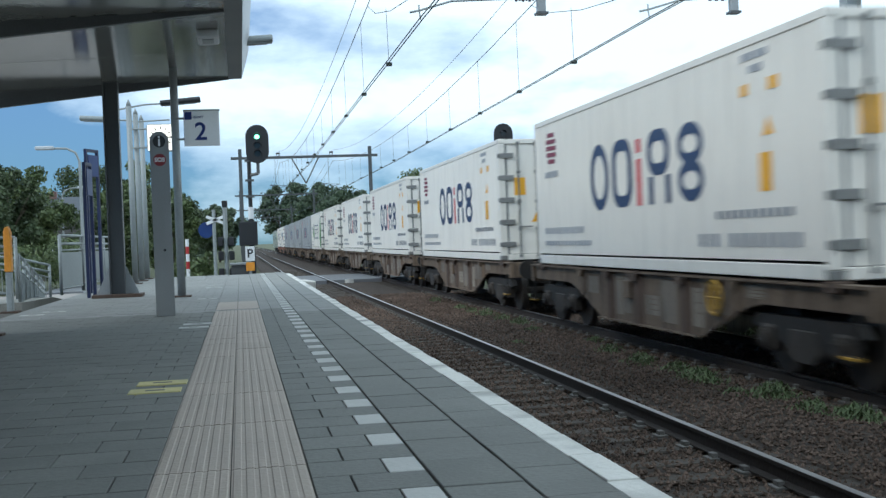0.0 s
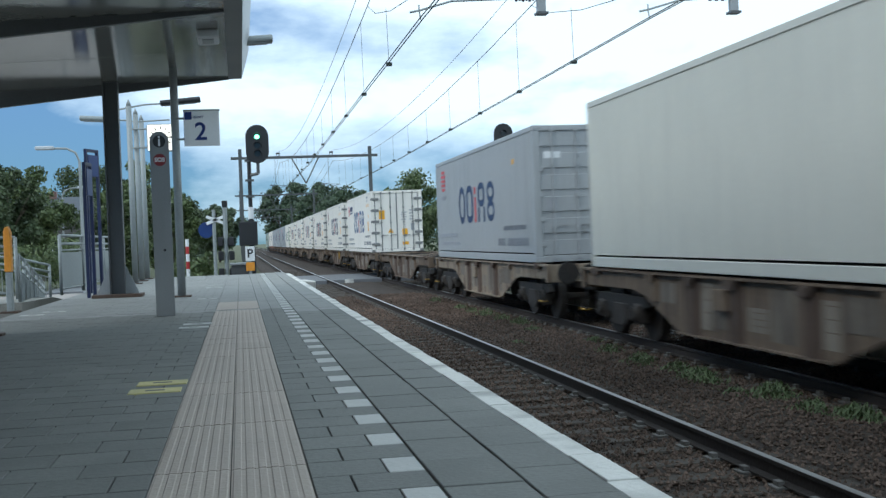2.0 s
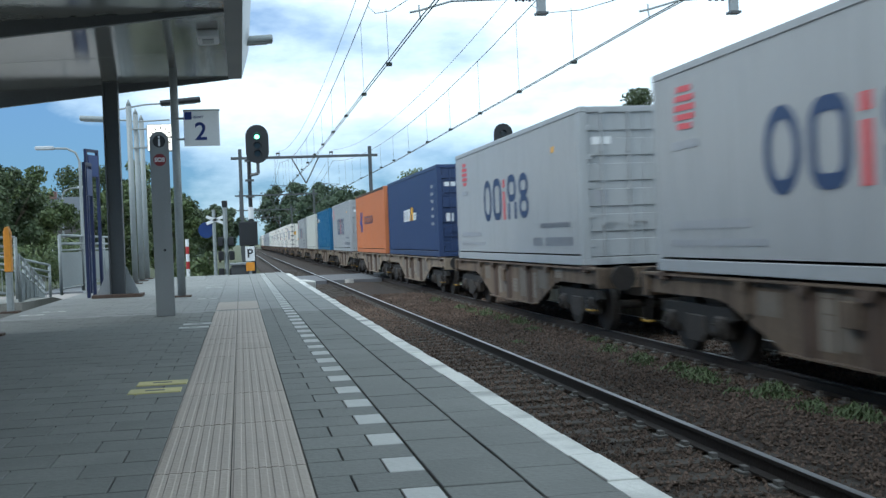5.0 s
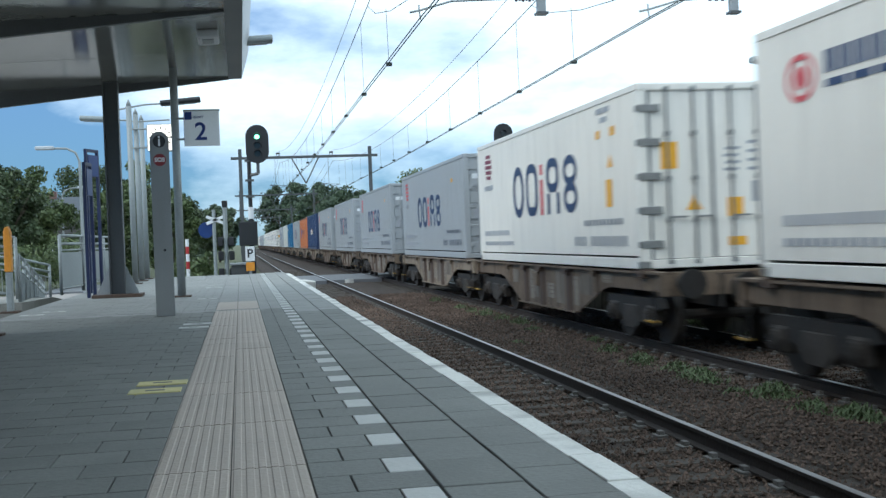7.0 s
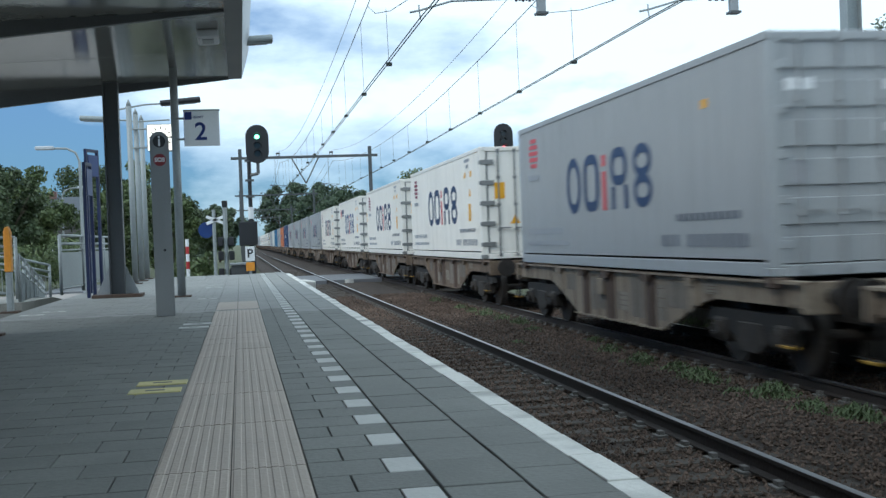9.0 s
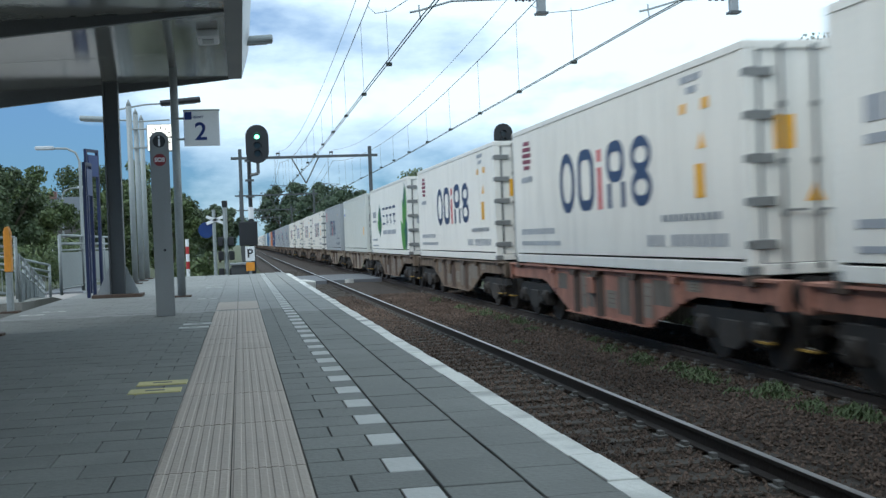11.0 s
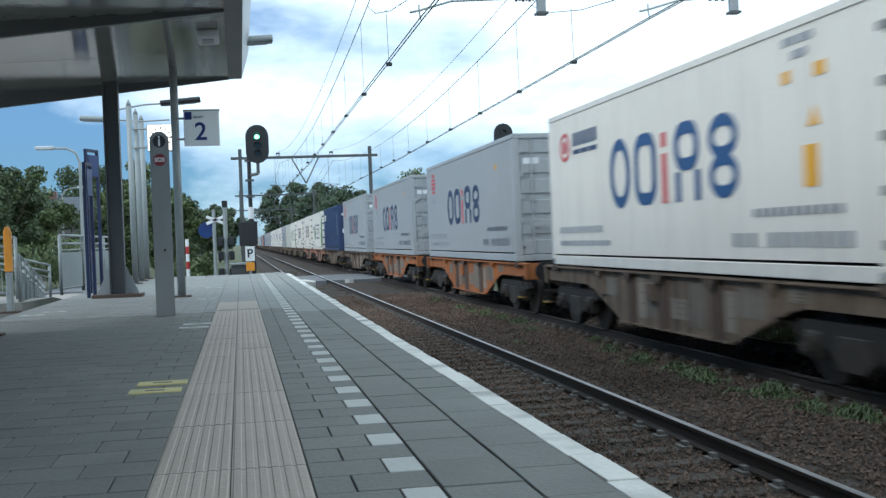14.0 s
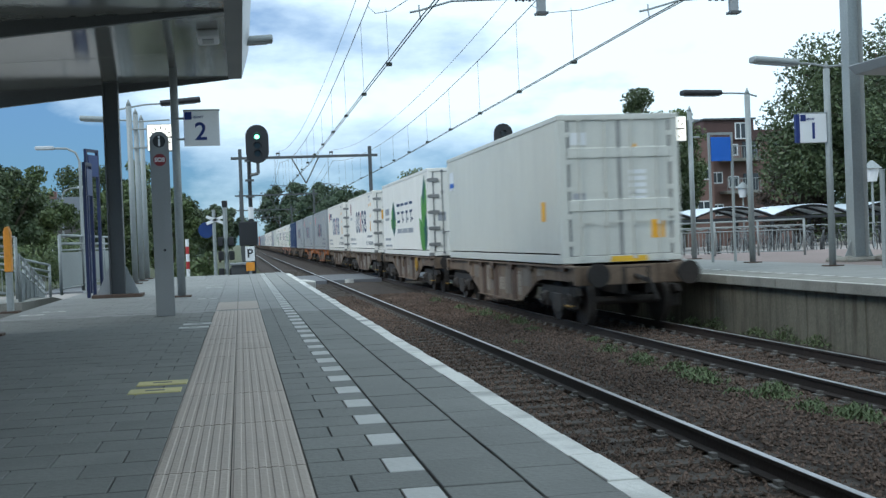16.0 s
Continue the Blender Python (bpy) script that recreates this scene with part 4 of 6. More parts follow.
    if look_ == "braked":
        bm = nb()
        hoop(bm, (-1.2, -9.0, 0.88), 0.22, 0.028, "x")
        wh = part("brake_wheel", bm, M["brake_yellow"], ob, "grimy yellow hand-brake wheel")
        for a in (0.0, 1.05, 2.09):
            bm = nb()
            tube(bm, (-1.2, -9.0 - 0.2 * math.cos(a), 0.88 - 0.2 * math.sin(a)), (-1.2, -9.0 + 0.2 * math.cos(a), 0.88 + 0.2 * math.sin(a)), 0.02, seg=6)
            part("spoke", bm, M["brake_yellow"], wh)
    for y in (f - 0.06, r + 0.06):
        bm = nb()
        box(bm, -1.2, 1.2, y - 0.06, y + 0.06, 0.8, top)
        part("headstock", bm, mt, ob, bevel=0.01)
    bm = nb()
    box(bm, -0.28, -0.2, r, f, 0.62, top - 0.05)
    box(bm, 0.2, 0.28, r, f, 0.62, top - 0.05)
    box(bm, -0.3, 0.3, r, f, top - 0.06, top - 0.04)
    part("centre_sill", bm, M["grime"], ob)
    for y in (-1.0, -2.6, -4.2, -6.1, -8.0, -9.6, -11.2):
        bm = nb()
        box(bm, -1.12, 1.12, y - 0.09, y + 0.09, top - 0.2, top - 0.02)
        part("cross_beam", bm, M["grime"], ob)
    bm = nb()
    for s in (-1, 1):
        path_tube(bm, [(s * 0.9, -2.7, top - 0.05), (-s * 0.9, -5.9, top - 0.05)], 0.03)
        path_tube(bm, [(s * 0.9, -6.3, top - 0.05), (-s * 0.9, -9.5, top - 0.05)], 0.03)
    part("bracing", bm, M["wagon_brown"], ob)
    for y, d in ((f, 1), (r, -1)):
        for s in (-1, 1):
            bm = nb()
            tube(bm, (s * 0.875, y, 1.0), (s * 0.875, y + d * 0.4, 1.0), 0.09, seg=10)
            tube(bm, (s * 0.875, y + d * 0.4, 1.0), (s * 0.875, y + d * 0.46, 1.0), 0.22, seg=14)
            part("buffer", bm, M["grime"], ob)
        bm = nb()
        tube(bm, (0, y, 0.95), (0, y + d * 0.5, 0.9), 0.05)
        tube(bm, (0.25, y, 0.9), (0.3, y + d * 0.3, 0.5), 0.03)
        part("coupling", bm, M["grime"], ob)
    for yc in (-1.0, -CL + 1.0):
        bm = nb()
        box(bm, -0.95, 0.95, yc - 0.25, yc + 0.25, 0.42, 0.72)
        bogie = part("bogie", bm, M["grime"], ob, "black two-axle bogie", bevel=0.02)
        for s in (-1, 1):
            x = s * 1.0
            bm = nb()
            prism(bm, [(yc - 1.35, 0.6), (yc - 1.2, 0.74), (yc + 1.2, 0.74), (yc + 1.35, 0.6), (yc + 0.55, 0.42), (yc + 0.35, 0.26), (yc - 0.35, 0.26), (yc - 0.55, 0.42)], "x", x - 0.06, x + 0.06)
            part("side_frame", bm, M["grime"], bogie)
            for a in (-0.9, 0.9):
                bm = nb()
                box(bm, x - 0.1, x + 0.1 + 0.02 * s, yc + a - 0.17, yc + a + 0.17, 0.3, 0.62)
                ab = part("axle_box", bm, M["wheel"], bogie, bevel=0.03)
                if s > 0:
                    continue
                bm = nb()
                tube(bm, (x + s * 0.1, yc + a, 0.46), (x + s * 0.17, yc + a, 0.46), 0.13, 0.11, 14)
                for k in range(4):
                    cy, cz = yc + a + 0.085 * math.cos(0.785 + 1.571 * k), 0.46 + 0.085 * math.sin(0.785 + 1.571 * k)
                    tube(bm, (x + s * 0.17, cy, cz), (x + s * 0.185, cy, cz), 0.018, seg=6)
                part("bearing_cover", bm, M["wheel"], ab)
            if s > 0:
                continue
            bm = nb()
            prism(bm, [(yc - 0.4, 0.34), (yc - 0.3, 0.6), (yc + 0.3, 0.6), (yc + 0.4, 0.34), (yc + 0.25, 0.22), (yc - 0.25, 0.22)], "x", x + s * 0.06 - 0.03, x + s * 0.06 + 0.03)
            part("brake_hanger", bm, M["wheel"], bogie, bevel=0.012)
        for a in (-0.9, 0.9):
            bm = nb()
            tube(bm, (-0.95, yc + a, 0.46), (0.95, yc + a, 0.46), 0.08, seg=10)
            for s in (-1, 1):
                tube(bm, (s * 0.70, yc + a, 0.46), (s * 0.82, yc + a, 0.46), 0.46, seg=28)
                tube(bm, (s * 0.68, yc + a, 0.46), (s * 0.71, yc + a, 0.46), 0.488, seg=28)
                tube(bm, (s * 0.82, yc + a, 0.46), (s * 0.835, yc + a, 0.46), 0.36, 0.16, seg=20)
            part("wheelset", bm, M["wheel"], bogie)
    return ob


def make_loco():
    ob = thing("locomotive", pose(0, 0, 0), "grey-green electric locomotive heading the freight train", "locomotive")
    bm = nb()
    prism(bm, [(0, 1.0), (0, 2.6), (0.5, 3.75), (17.6, 3.75), (18.2, 2.6), (18.3, 1.0)], "x", -1.45, 1.45)
    part("body", bm, M["loco"], ob, bevel=0.06)
    bm = nb()
    box(bm, -1.3, 1.3, 1.2, 17.0, 3.76, 4.0)
    part("roof", bm, M["dark_paint"], ob, bevel=0.05)
    for y0, y1 in ((0.8, 1.7), (16.5, 17.4), (5, 6.5), (11, 12.5)):
        bm = nb()
        box(bm, -1.465, -1.452, y0, y1, 2.35, 3.1)
        part("window", bm, M["pane"], ob)
    for yc in (4.0, 14.3):
        bm = nb()
        box(bm, -1.2, 1.2, yc - 2.0, yc + 2.0, 0.45, 1.0)
        bg = part("bogie", bm, M["grime"], ob, bevel=0.05)
        for a in (-1.3, 1.3):
            bm = nb()
            for s in (-1, 1):
                tube(bm, (s * 0.7, yc + a, 0.62), (s * 0.85, yc + a, 0.62), 0.62, seg=24)
            part("wheelset", bm, M["wheel"], bg)
    return ob


def train():
    boxes, wagons = {}, {}
    for o, kind, look_ in PITCHES:
        if look_ not in wagons:
            wagons[look_] = wg = make_wagon(look_)
        else:
            wg = copy_thing(wagons[look_], pose(0, 0, 0))
        RUNNING.append((wg, o, ZR))
        if kind:
            if kind not in boxes:
                boxes[kind] = bx = make_box(kind)
            else:
                bx = copy_thing(boxes[kind], pose(0, 0, 0))
            RUNNING.append((bx, o, DECK - 0.035))
    RUNNING.append((make_loco(), PITCHES[0][0] + 1.9, ZR))


train()


def motions():
    for ob, o, z in RUNNING:
        walk(ob, [(t, pose(X1, o + SPEED * t, z)) for t in (0.0, 4.0, 8.0, 12.0, 16.0)])


# ---- station: platform with the camera ----
def base_plate(ob, w, d, h=0.03):
    bm = nb()
    box(bm, -w, w, -d, d, 0, h)
    part("base_plate", bm, M["rust"], ob, bevel=0.006)


def h_section(bm, w, d, t, z0, z1):
    prism(bm, [(-w, -d), (-w + t, -d), (-w + t, -t / 2), (w - t, -t / 2), (w - t, -d), (w, -d), (w, d), (w - t, d), (w - t, t / 2), (-w + t, t / 2), (-w + t, d), (-w, d)], "z", z0, z1)


def canopy():
    cn = thing("platform_canopy", pose(0.2, 0, 0.085, 0, -2.8, 0), "platform canopy with glossy grey panelled soffit", "canopy")
    # the unseen stretch behind the camera is added to shade the near paving
    y0, y1 = -10.2, 22.9
    for i in range(10):
        a = y1 - (i + 1) * 3.3
        if a < y0:
            break
        bm = nb()
        box(bm, -5.2, -0.1, a + 0.01, a + 3.29, 4.05, 4.1)
        part("soffit_panel", bm, M["soffit"], cn)
    for y in (22.9, 16.3, 9.7, 3.1):
        bm = nb()
        prism(bm, [(-5.2, 3.70), (-5.2, 4.06), (-0.1, 4.06), (-0.1, 4.02)], "y", y - 0.1, y)
        part("cross_beam", bm, M["dark_paint"], cn, "dark tapered beam")
    bm = nb()
    prism(bm, [(-0.1, 4.03), (0.15, 4.03), (0.15, 4.12), (-0.1, 4.12)], "y", y0, y1 + 0.02)
    part("edge_profile", bm, M["dark_paint"], cn)
    for i in range(6):
        a = y1 - (i + 1) * 3.3
        bm = nb()
        prism(bm, [(0.155, 4.035), (0.33, 4.55), (0.33, 4.9), (0.1, 4.9)], "y", a + 0.012, a + 3.3)
        part("fascia_panel", bm, M["fascia"], cn, bevel=0.006)
    bm = nb()
    box(bm, -5.2, 0.12, y0, y1 - 0.05, 4.16, 4.9)
    part("roof", bm, M["dark_paint"], cn)
    bm = nb()
    box(bm, -0.52, -0.2, 17.6, 18.3, 3.93, 4.05)
    sp = part("speaker_box", bm, M["fascia"], cn, "pale speaker box under the soffit", bevel=0.02)
    bm = nb()
    box(bm, -0.45, -0.28, 17.75, 18.1, 3.915, 3.94)
    part("grille", bm, M["grey_paint"], sp)
    cp = thing("canopy_column", pose(-2.27, 22.35, 0), "dark grey steel canopy column with flared foot", "column")
    bm = nb()
    h_section(bm, 0.14, 0.12, 0.02, 0.03, 4.0)
    part("shaft", bm, M["dark_paint"], cp, bevel=0.004)
    for s in (-1, 1):
        bm = nb()
        prism(bm, [(s * 0.14, 0.03), (s * 0.4, 0.03), (s * 0.14, 0.6)], "y", -0.012, 0.012)
        part("foot_fin", bm, M["grey_paint"], cp)
    base_plate(cp, 0.45, 0.3, 0.06)


def pillar():
    ob = thing("help_pillar", pose(-0.99, 15.55, 0, 0, 0, 3), "grey rounded-top information and emergency pillar", "info pillar")
    bm = nb()
    prof = [(-0.12, 0.0), (0.12, 0.0), (0.12, 2.28)] + [(0.12 * math.cos(radians(a)), 2.28 + 0.12 * math.sin(radians(a))) for a in range(15, 180, 15)] + [(-0.12, 2.28)]
    prism(bm, prof, "y", -0.11, 0.11)
    part("body", bm, M["pillar"], ob, bevel=0.008)
    for z, m, t, s in ((2.27, "black", "i", 0.2), (2.03, "maroon", "SOS", 0.075)):
        bm = nb()
        tube(bm, (0, -0.112, z), (0, -0.125, z), 0.08, seg=24)
        d = part("badge", bm, M[m], ob, "round badge")
        put("lettering", letters(t, s, M["white"], bold=0.002), d, pose(0, -0.127, z))
    bm = nb()
    tube(bm, (0.02, -0.11, 0.86), (0.02, -0.122, 0.86), 0.018, seg=12)
    part("button", bm, M["black"], ob)
    return ob


def lamp_post(x, y, z0, h, side, reach, dark, tail=0.3, bare=False, joint=0.14, rise=0.12, dip=0.06):
    """joint: how far below the tip of the post the arm sits; rise: from there to the end of the lamp head; dip: fall of the tail."""
    ob = thing("lamp_post", pose(x, y, z0), "grey platform lamp post with " + ("no" if bare else "a slim dark" if dark else "a slim pale") + " lamp head", "lamp post", "platform lamp posts")
    bm = nb()
    tube(bm, (0, 0, 0.02), (0, 0, h - 0.16), 0.075, 0.07, 12)
    tube(bm, (0, 0, h - 0.16), (0, 0, h), 0.07, 0.012, 12)
    part("post", bm, M["galv"], ob, smooth=True)
    base_plate(ob, 0.17, 0.17, 0.025)
    if bare:
        return ob
    bm = nb()
    zz = h - joint
    inner = reach - 1.0
    path_tube(bm, [(-side * tail, 0, zz - dip), (0, 0, zz), (side * inner * 0.5, 0, zz + rise * 0.38), (side * (inner + 0.05), 0, zz + rise * 0.5)], 0.022)
    part("arm", bm, M["galv"], ob)
    lift = math.degrees(math.atan2(rise * 0.5, 1.0))
    bm = nb()
    prism(bm, [(-0.17, -0.005), (-0.13, -0.06), (0.13, -0.06), (0.17, -0.005), (0.13, 0.07), (-0.13, 0.07)], "x", -0.5, 0.5)
    hd = part("lamp_head", bm, M["black"] if dark else M["galv"], ob, "flat box lamp head, unlit", bevel=0.02)
    hd.matrix_basis = pose(side * (reach - 0.5), 0, zz + rise * 0.75, 0, -side * lift, 0)
    bm = nb()
    box(bm, -0.4, 0.4, -0.11, 0.11, -0.072, -0.058)
    part("diffuser", bm, M["dark_paint" if dark else "grey_paint"], hd)
    return ob


def number_sign(x, y, z, n, side, size):
    """An enamelled platform number sign beside its post."""
    ob = thing("platform_sign", pose(x, y, z), "white square platform number sign with blue corner", "sign", "platform number signs")
    h = size / 2
    bm = nb()
    box(bm, -h, h, -0.045, 0.045, -h, h)
    part("panel", bm, M["white"], ob, bevel=0.006)
    bm = nb()
    box(bm, -h - 0.012, h + 0.012, -0.04, 0.06, h, h + 0.03)
    part("top_cap", bm, M["galv"], ob)
    bm = nb()
    box(bm, -h + 0.012, -h + 0.135, -0.0495, -0.0455, h - 0.15, h - 0.012)
    part("blue_corner", bm, M["sign_blue"], ob)
    bm = nb()
    box(bm, -h - (0.006 if n == "2" else 0.09), -h - 0.001, -0.04, 0.04, -h, h)
    part("blue_edge", bm, M["sign_blue"], ob)
    put("numeral", letters(n, size * (0.72 if n == "2" else 0.8), M["sign_blue"], "numeral", bold=0.006), ob, pose(-0.02 if n == "2" else 0, -0.048, -0.07))
    put("lettering", letters("spoor", 0.08, M["sign_blue"], bold=0.001), ob, pose(-0.06, -0.048, h - 0.10))
    bm = nb()
    for zz in (-h * 0.6, h * 0.6):
        tube(bm, (-side * h, 0, zz), (-side * (h + 0.14), 0, zz), 0.02)
    part("bracket", bm, M["galv"], ob)


def clock(x, y, z, sx):
    ob = thing("platform_clock", pose(x, y, z), "square lit platform clock with white dial", "clock", "platform clocks")
    bm = nb()
    box(bm, -0.37, 0.37, -0.12, 0.12, -0.37, 0.37)
    part("case", bm, M["galv"], ob, bevel=0.05)
    bm = nb()
    box(bm, -0.345, 0.345, -0.128, -0.121, -0.345, 0.345)
    face = part("dial", bm, M["lamp_white"], ob, "glowing white dial")
    for k in range(12):
        a = radians(30 * k)
        bm = nb()
        box(bm, -0.014, 0.014, -0.133, -0.129, 0.23, 0.3)
        o = part("hour_mark", bm, M["black"], face)
        o.matrix_basis = pose(0, 0, 0, 0, 30 * k, 0)
    for ang, L in ((95, 0.18), (88, 0.28)):
        bm = nb()
        box(bm, -0.014, 0.014, -0.137, -0.134, -0.05, L)
        o = part("pointer", bm, M["black"], face)
        o.matrix_basis = pose(0, 0, 0, 0, ang, 0)
    bm = nb()
    for zz in (-0.25, 0.25):
        tube(bm, (sx * 0.36, 0, zz), (sx * 0.8, 0, zz), 0.025)
    part("bracket", bm, M["galv"], ob)


def info_board(x, y, z0, w, h, m, rz, label, blue_h):
    ob = thing("information_board", pose(x, y, z0, 0, 0, rz), label, "notice board", "information boards")
    for s in (-1, 1):
        bm = nb()
        box(bm, s * w / 2 - 0.03, s * w / 2 + 0.03, -0.03, 0.03, 0, h)
        part("upright", bm, M["frame_navy" if m == "blue" else m], ob, bevel=0.006)
    bm = nb()
    box(bm, -w / 2 + 0.035, w / 2 - 0.035, -0.03, 0.03, h - 0.06, h)
    part("head_rail", bm, M["frame_navy" if m == "blue" else m], ob)
    bm = nb()
    box(bm, -w / 2 + 0.04, w / 2 - 0.04, -0.04, 0.04, h - 0.12 - blue_h, h - 0.12)
    part("panel", bm, M["bright_blue"] if m == "galv" else M["blue"], ob, "plain blue panel", bevel=0.006)
    return ob


def rail_fence(pts, h, label, infill="bars", z=0.0, material="galv"):
    """A tubular fence along a polyline of (x, y, z)."""
    ob = thing("railing", pose(0, 0, 0), label, "railing", "station railings")
    for a, b in zip(pts, pts[1:]):
        a, b = Vector(a), Vector(b)
        L = (b - a).length
        n = max(1, round(L / 1.7))
        for zz in (h, h - 0.17):
            bm = nb()
            tube(bm, a + Vector((0, 0, zz)), b + Vector((0, 0, zz)), 0.028)
            part("handrail", bm, M[material], ob, smooth=True)
        for zz in (h - 0.3, 0.12):
            bm = nb()
            tube(bm, a + Vector((0, 0, zz)), b + Vector((0, 0, zz)), 0.018)
            part("frame_rail", bm, M[material], ob, smooth=True)
        for i in range(n + 1):
            p = a.lerp(b, i / n)
            bm = nb()
            tube(bm, p, p + Vector((0, 0, h)), 0.035)
            part("post", bm, M[material], ob, smooth=True)
        if infill == "bars":
            k = int(L / 0.13)
            for i in range(1, k):
                p = a.lerp(b, i / k)
                bm = nb()
                tube(bm, p + Vector((0, 0, 0.12)), p + Vector((0, 0, h - 0.3)), 0.009, seg=5)
                part("baluster", bm, M[material], ob)
        elif infill == "panel":
            d = (b - a).normalized()
            for i in range(n):
                p, q = a.lerp(b, i / n) + d * 0.06, a.lerp(b, (i + 1) / n) - d * 0.06
                bm = nb()
                u = Vector((-d.y, d.x, 0)) * 0.006
                vs = [bm.verts.new(v) for v in (p - u + Vector((0, 0, 0.15)), q - u + Vector((0, 0, 0.15)), q + u + Vector((0, 0, 0.15)), p + u + Vector((0, 0, 0.15)))]
                vt = [bm.verts.new(v.co + Vector((0, 0, h - 0.5))) for v in vs]
                bm.faces.new(vs[::-1]), bm.faces.new(vt)
                for j in range(4):
                    bm.faces.new((vs[j], vs[(j + 1) % 4], vt[(j + 1) % 4], vt[j]))
                part("panel", bm, M["galv"], ob)
    return ob


def floor_marks():
    for x, y, m in ((-0.54, 7.86, "pale_yellow"), (-0.56, 7.45, "pale_yellow"), (-0.52, 13.6, "paver_white"), (-0.54, 13.05, "paver_white"),
                    (-0.58, 19.9, "paver_white"), (-0.58, 25.0, "paver_white"), (-2.75, 17.9, "paver_white"), (-2.95, 17.2, "paver_white")):
        ob = thing("marking_tile", pose(x, y, 0.001), "worn " + ("yellow" if m == "pale_yellow" else "white") + " guidance tile set in the paving", "floor marking", "floor marking tiles")
        bm = nb()
        box(bm, -0.16, 0.16, -0.11, 0.11, -0.02, 0.006)
        part("tile", bm, M[m], ob, bevel=0.003)
        bm = nb()
        box(bm, -0.06, 0.06, -0.02, 0.02, 0.006, 0.008)
        part("print_bar", bm, M["paver"], ob)


canopy()
pillar()
SIGN_X, SIGN_Y = -1.06, 21.2
lamp_post(SIGN_X, SIGN_Y, 0, 4.72, 1, 1.78, False, tail=0.0, joint=0.26)
number_sign(-0.59, 21.1, 2.985, "2", 1, 0.615)
lamp_post(-2.63, 30.1, 0, 4.64, 1, 1.78, True, joint=0.2, rise=0.17)
lamp_post(-2.66, 32.4, 0, 4.68, -1, 1.45, False, tail=0.9, joint=0.36, rise=0.12, dip=-0.04)
lamp_post(-2.66, 34.3, 0, 4.72, 1, 1.6, False, bare=True)
clock(-2.0, 32.3, 3.86, -1)
info_board(-2.80, 22.8, 0, 0.5, 2.55, "blue", 84, "dark blue steel timetable frame beside the column", 0.5)
info_board(-3.0, 25.2, 0, 0.5, 3.0, "blue", 70, "dark blue steel frame with small blue panel", 0.45)
post = thing("card_reader", pose(-3.42, 18.2, 0), "yellow and grey travel-card reader post", "card reader")
bm = nb()
box(bm, -0.045, 0.045, -0.06, 0.06, 0, 0.62)
part("stand", bm, M["galv"], post, bevel=0.012)
bm = nb()
prism(bm, [(-0.05, 0.62), (0.05, 0.62), (0.05, 1.2), (0.02, 1.3), (-0.03, 1.28), (-0.05, 1.22)], "y", -0.075, 0.075)
part("reader_head", bm, M["orange"], post, bevel=0.01)
base_plate(post, 0.13, 0.13)
post = thing("shelter_post", pose(-2.68, 13.3, 0), "dark blue steel corner post of a shelter", "post")
bm = nb()
box(bm, -0.05, 0.05, -0.05, 0.05, 0, 2.3)
part("upright", bm, M["sign_blue"], post, bevel=0.008)
base_plate(post, 0.1, 0.1)
# out of view: added to darken the left paving and the soffit's reflections
bm = nb()
box(bm, -3.55, -3.4, -10.0, 13.2, -0.02, 2.5)
single("wall_west", bm, M["frame_navy"], "unseen dark blue wall added to shade the platform side", "wall", kind="structure")
rail_fence([(-4.28, 23.5, 0.0), (-5.6, 23.5, 0.0)], 1.2, "blue-grey steel railing at the head of a ramp", "none")
rail_fence([(-4.25, 23.6, -0.14), (-4.75, 28.0, -0.5), (-5.4, 33.5, -0.95)], 1.0, "galvanised handrail sloping down the ramp", "bars")
rail_fence([(-3.62, 24.6, 0.0), (-3.5, 27.0, 0.0), (-3.4, 34.5, 0.0)], 1.22, "galvanised fence with grey infill panels", "panel")
rail_fence([(-5.6, 28.4, -0.12), (-5.1, 29.0, -0.22), (-4.62, 29.6, -0.38)], 0.95, "galvanised handrail bending round the ramp", "bars")
bm = nb()
prism(bm, [(23.2, -1.1), (23.2, -0.06), (27.0, -0.12), (31.0, -0.45), (40.0, -1.0), (40.0, -1.1)], "x", -6.8, -4.15)
single("ramp", bm, M["concrete"], "concrete ramp down from the platform", "ramp", kind="structure")
floor_marks()


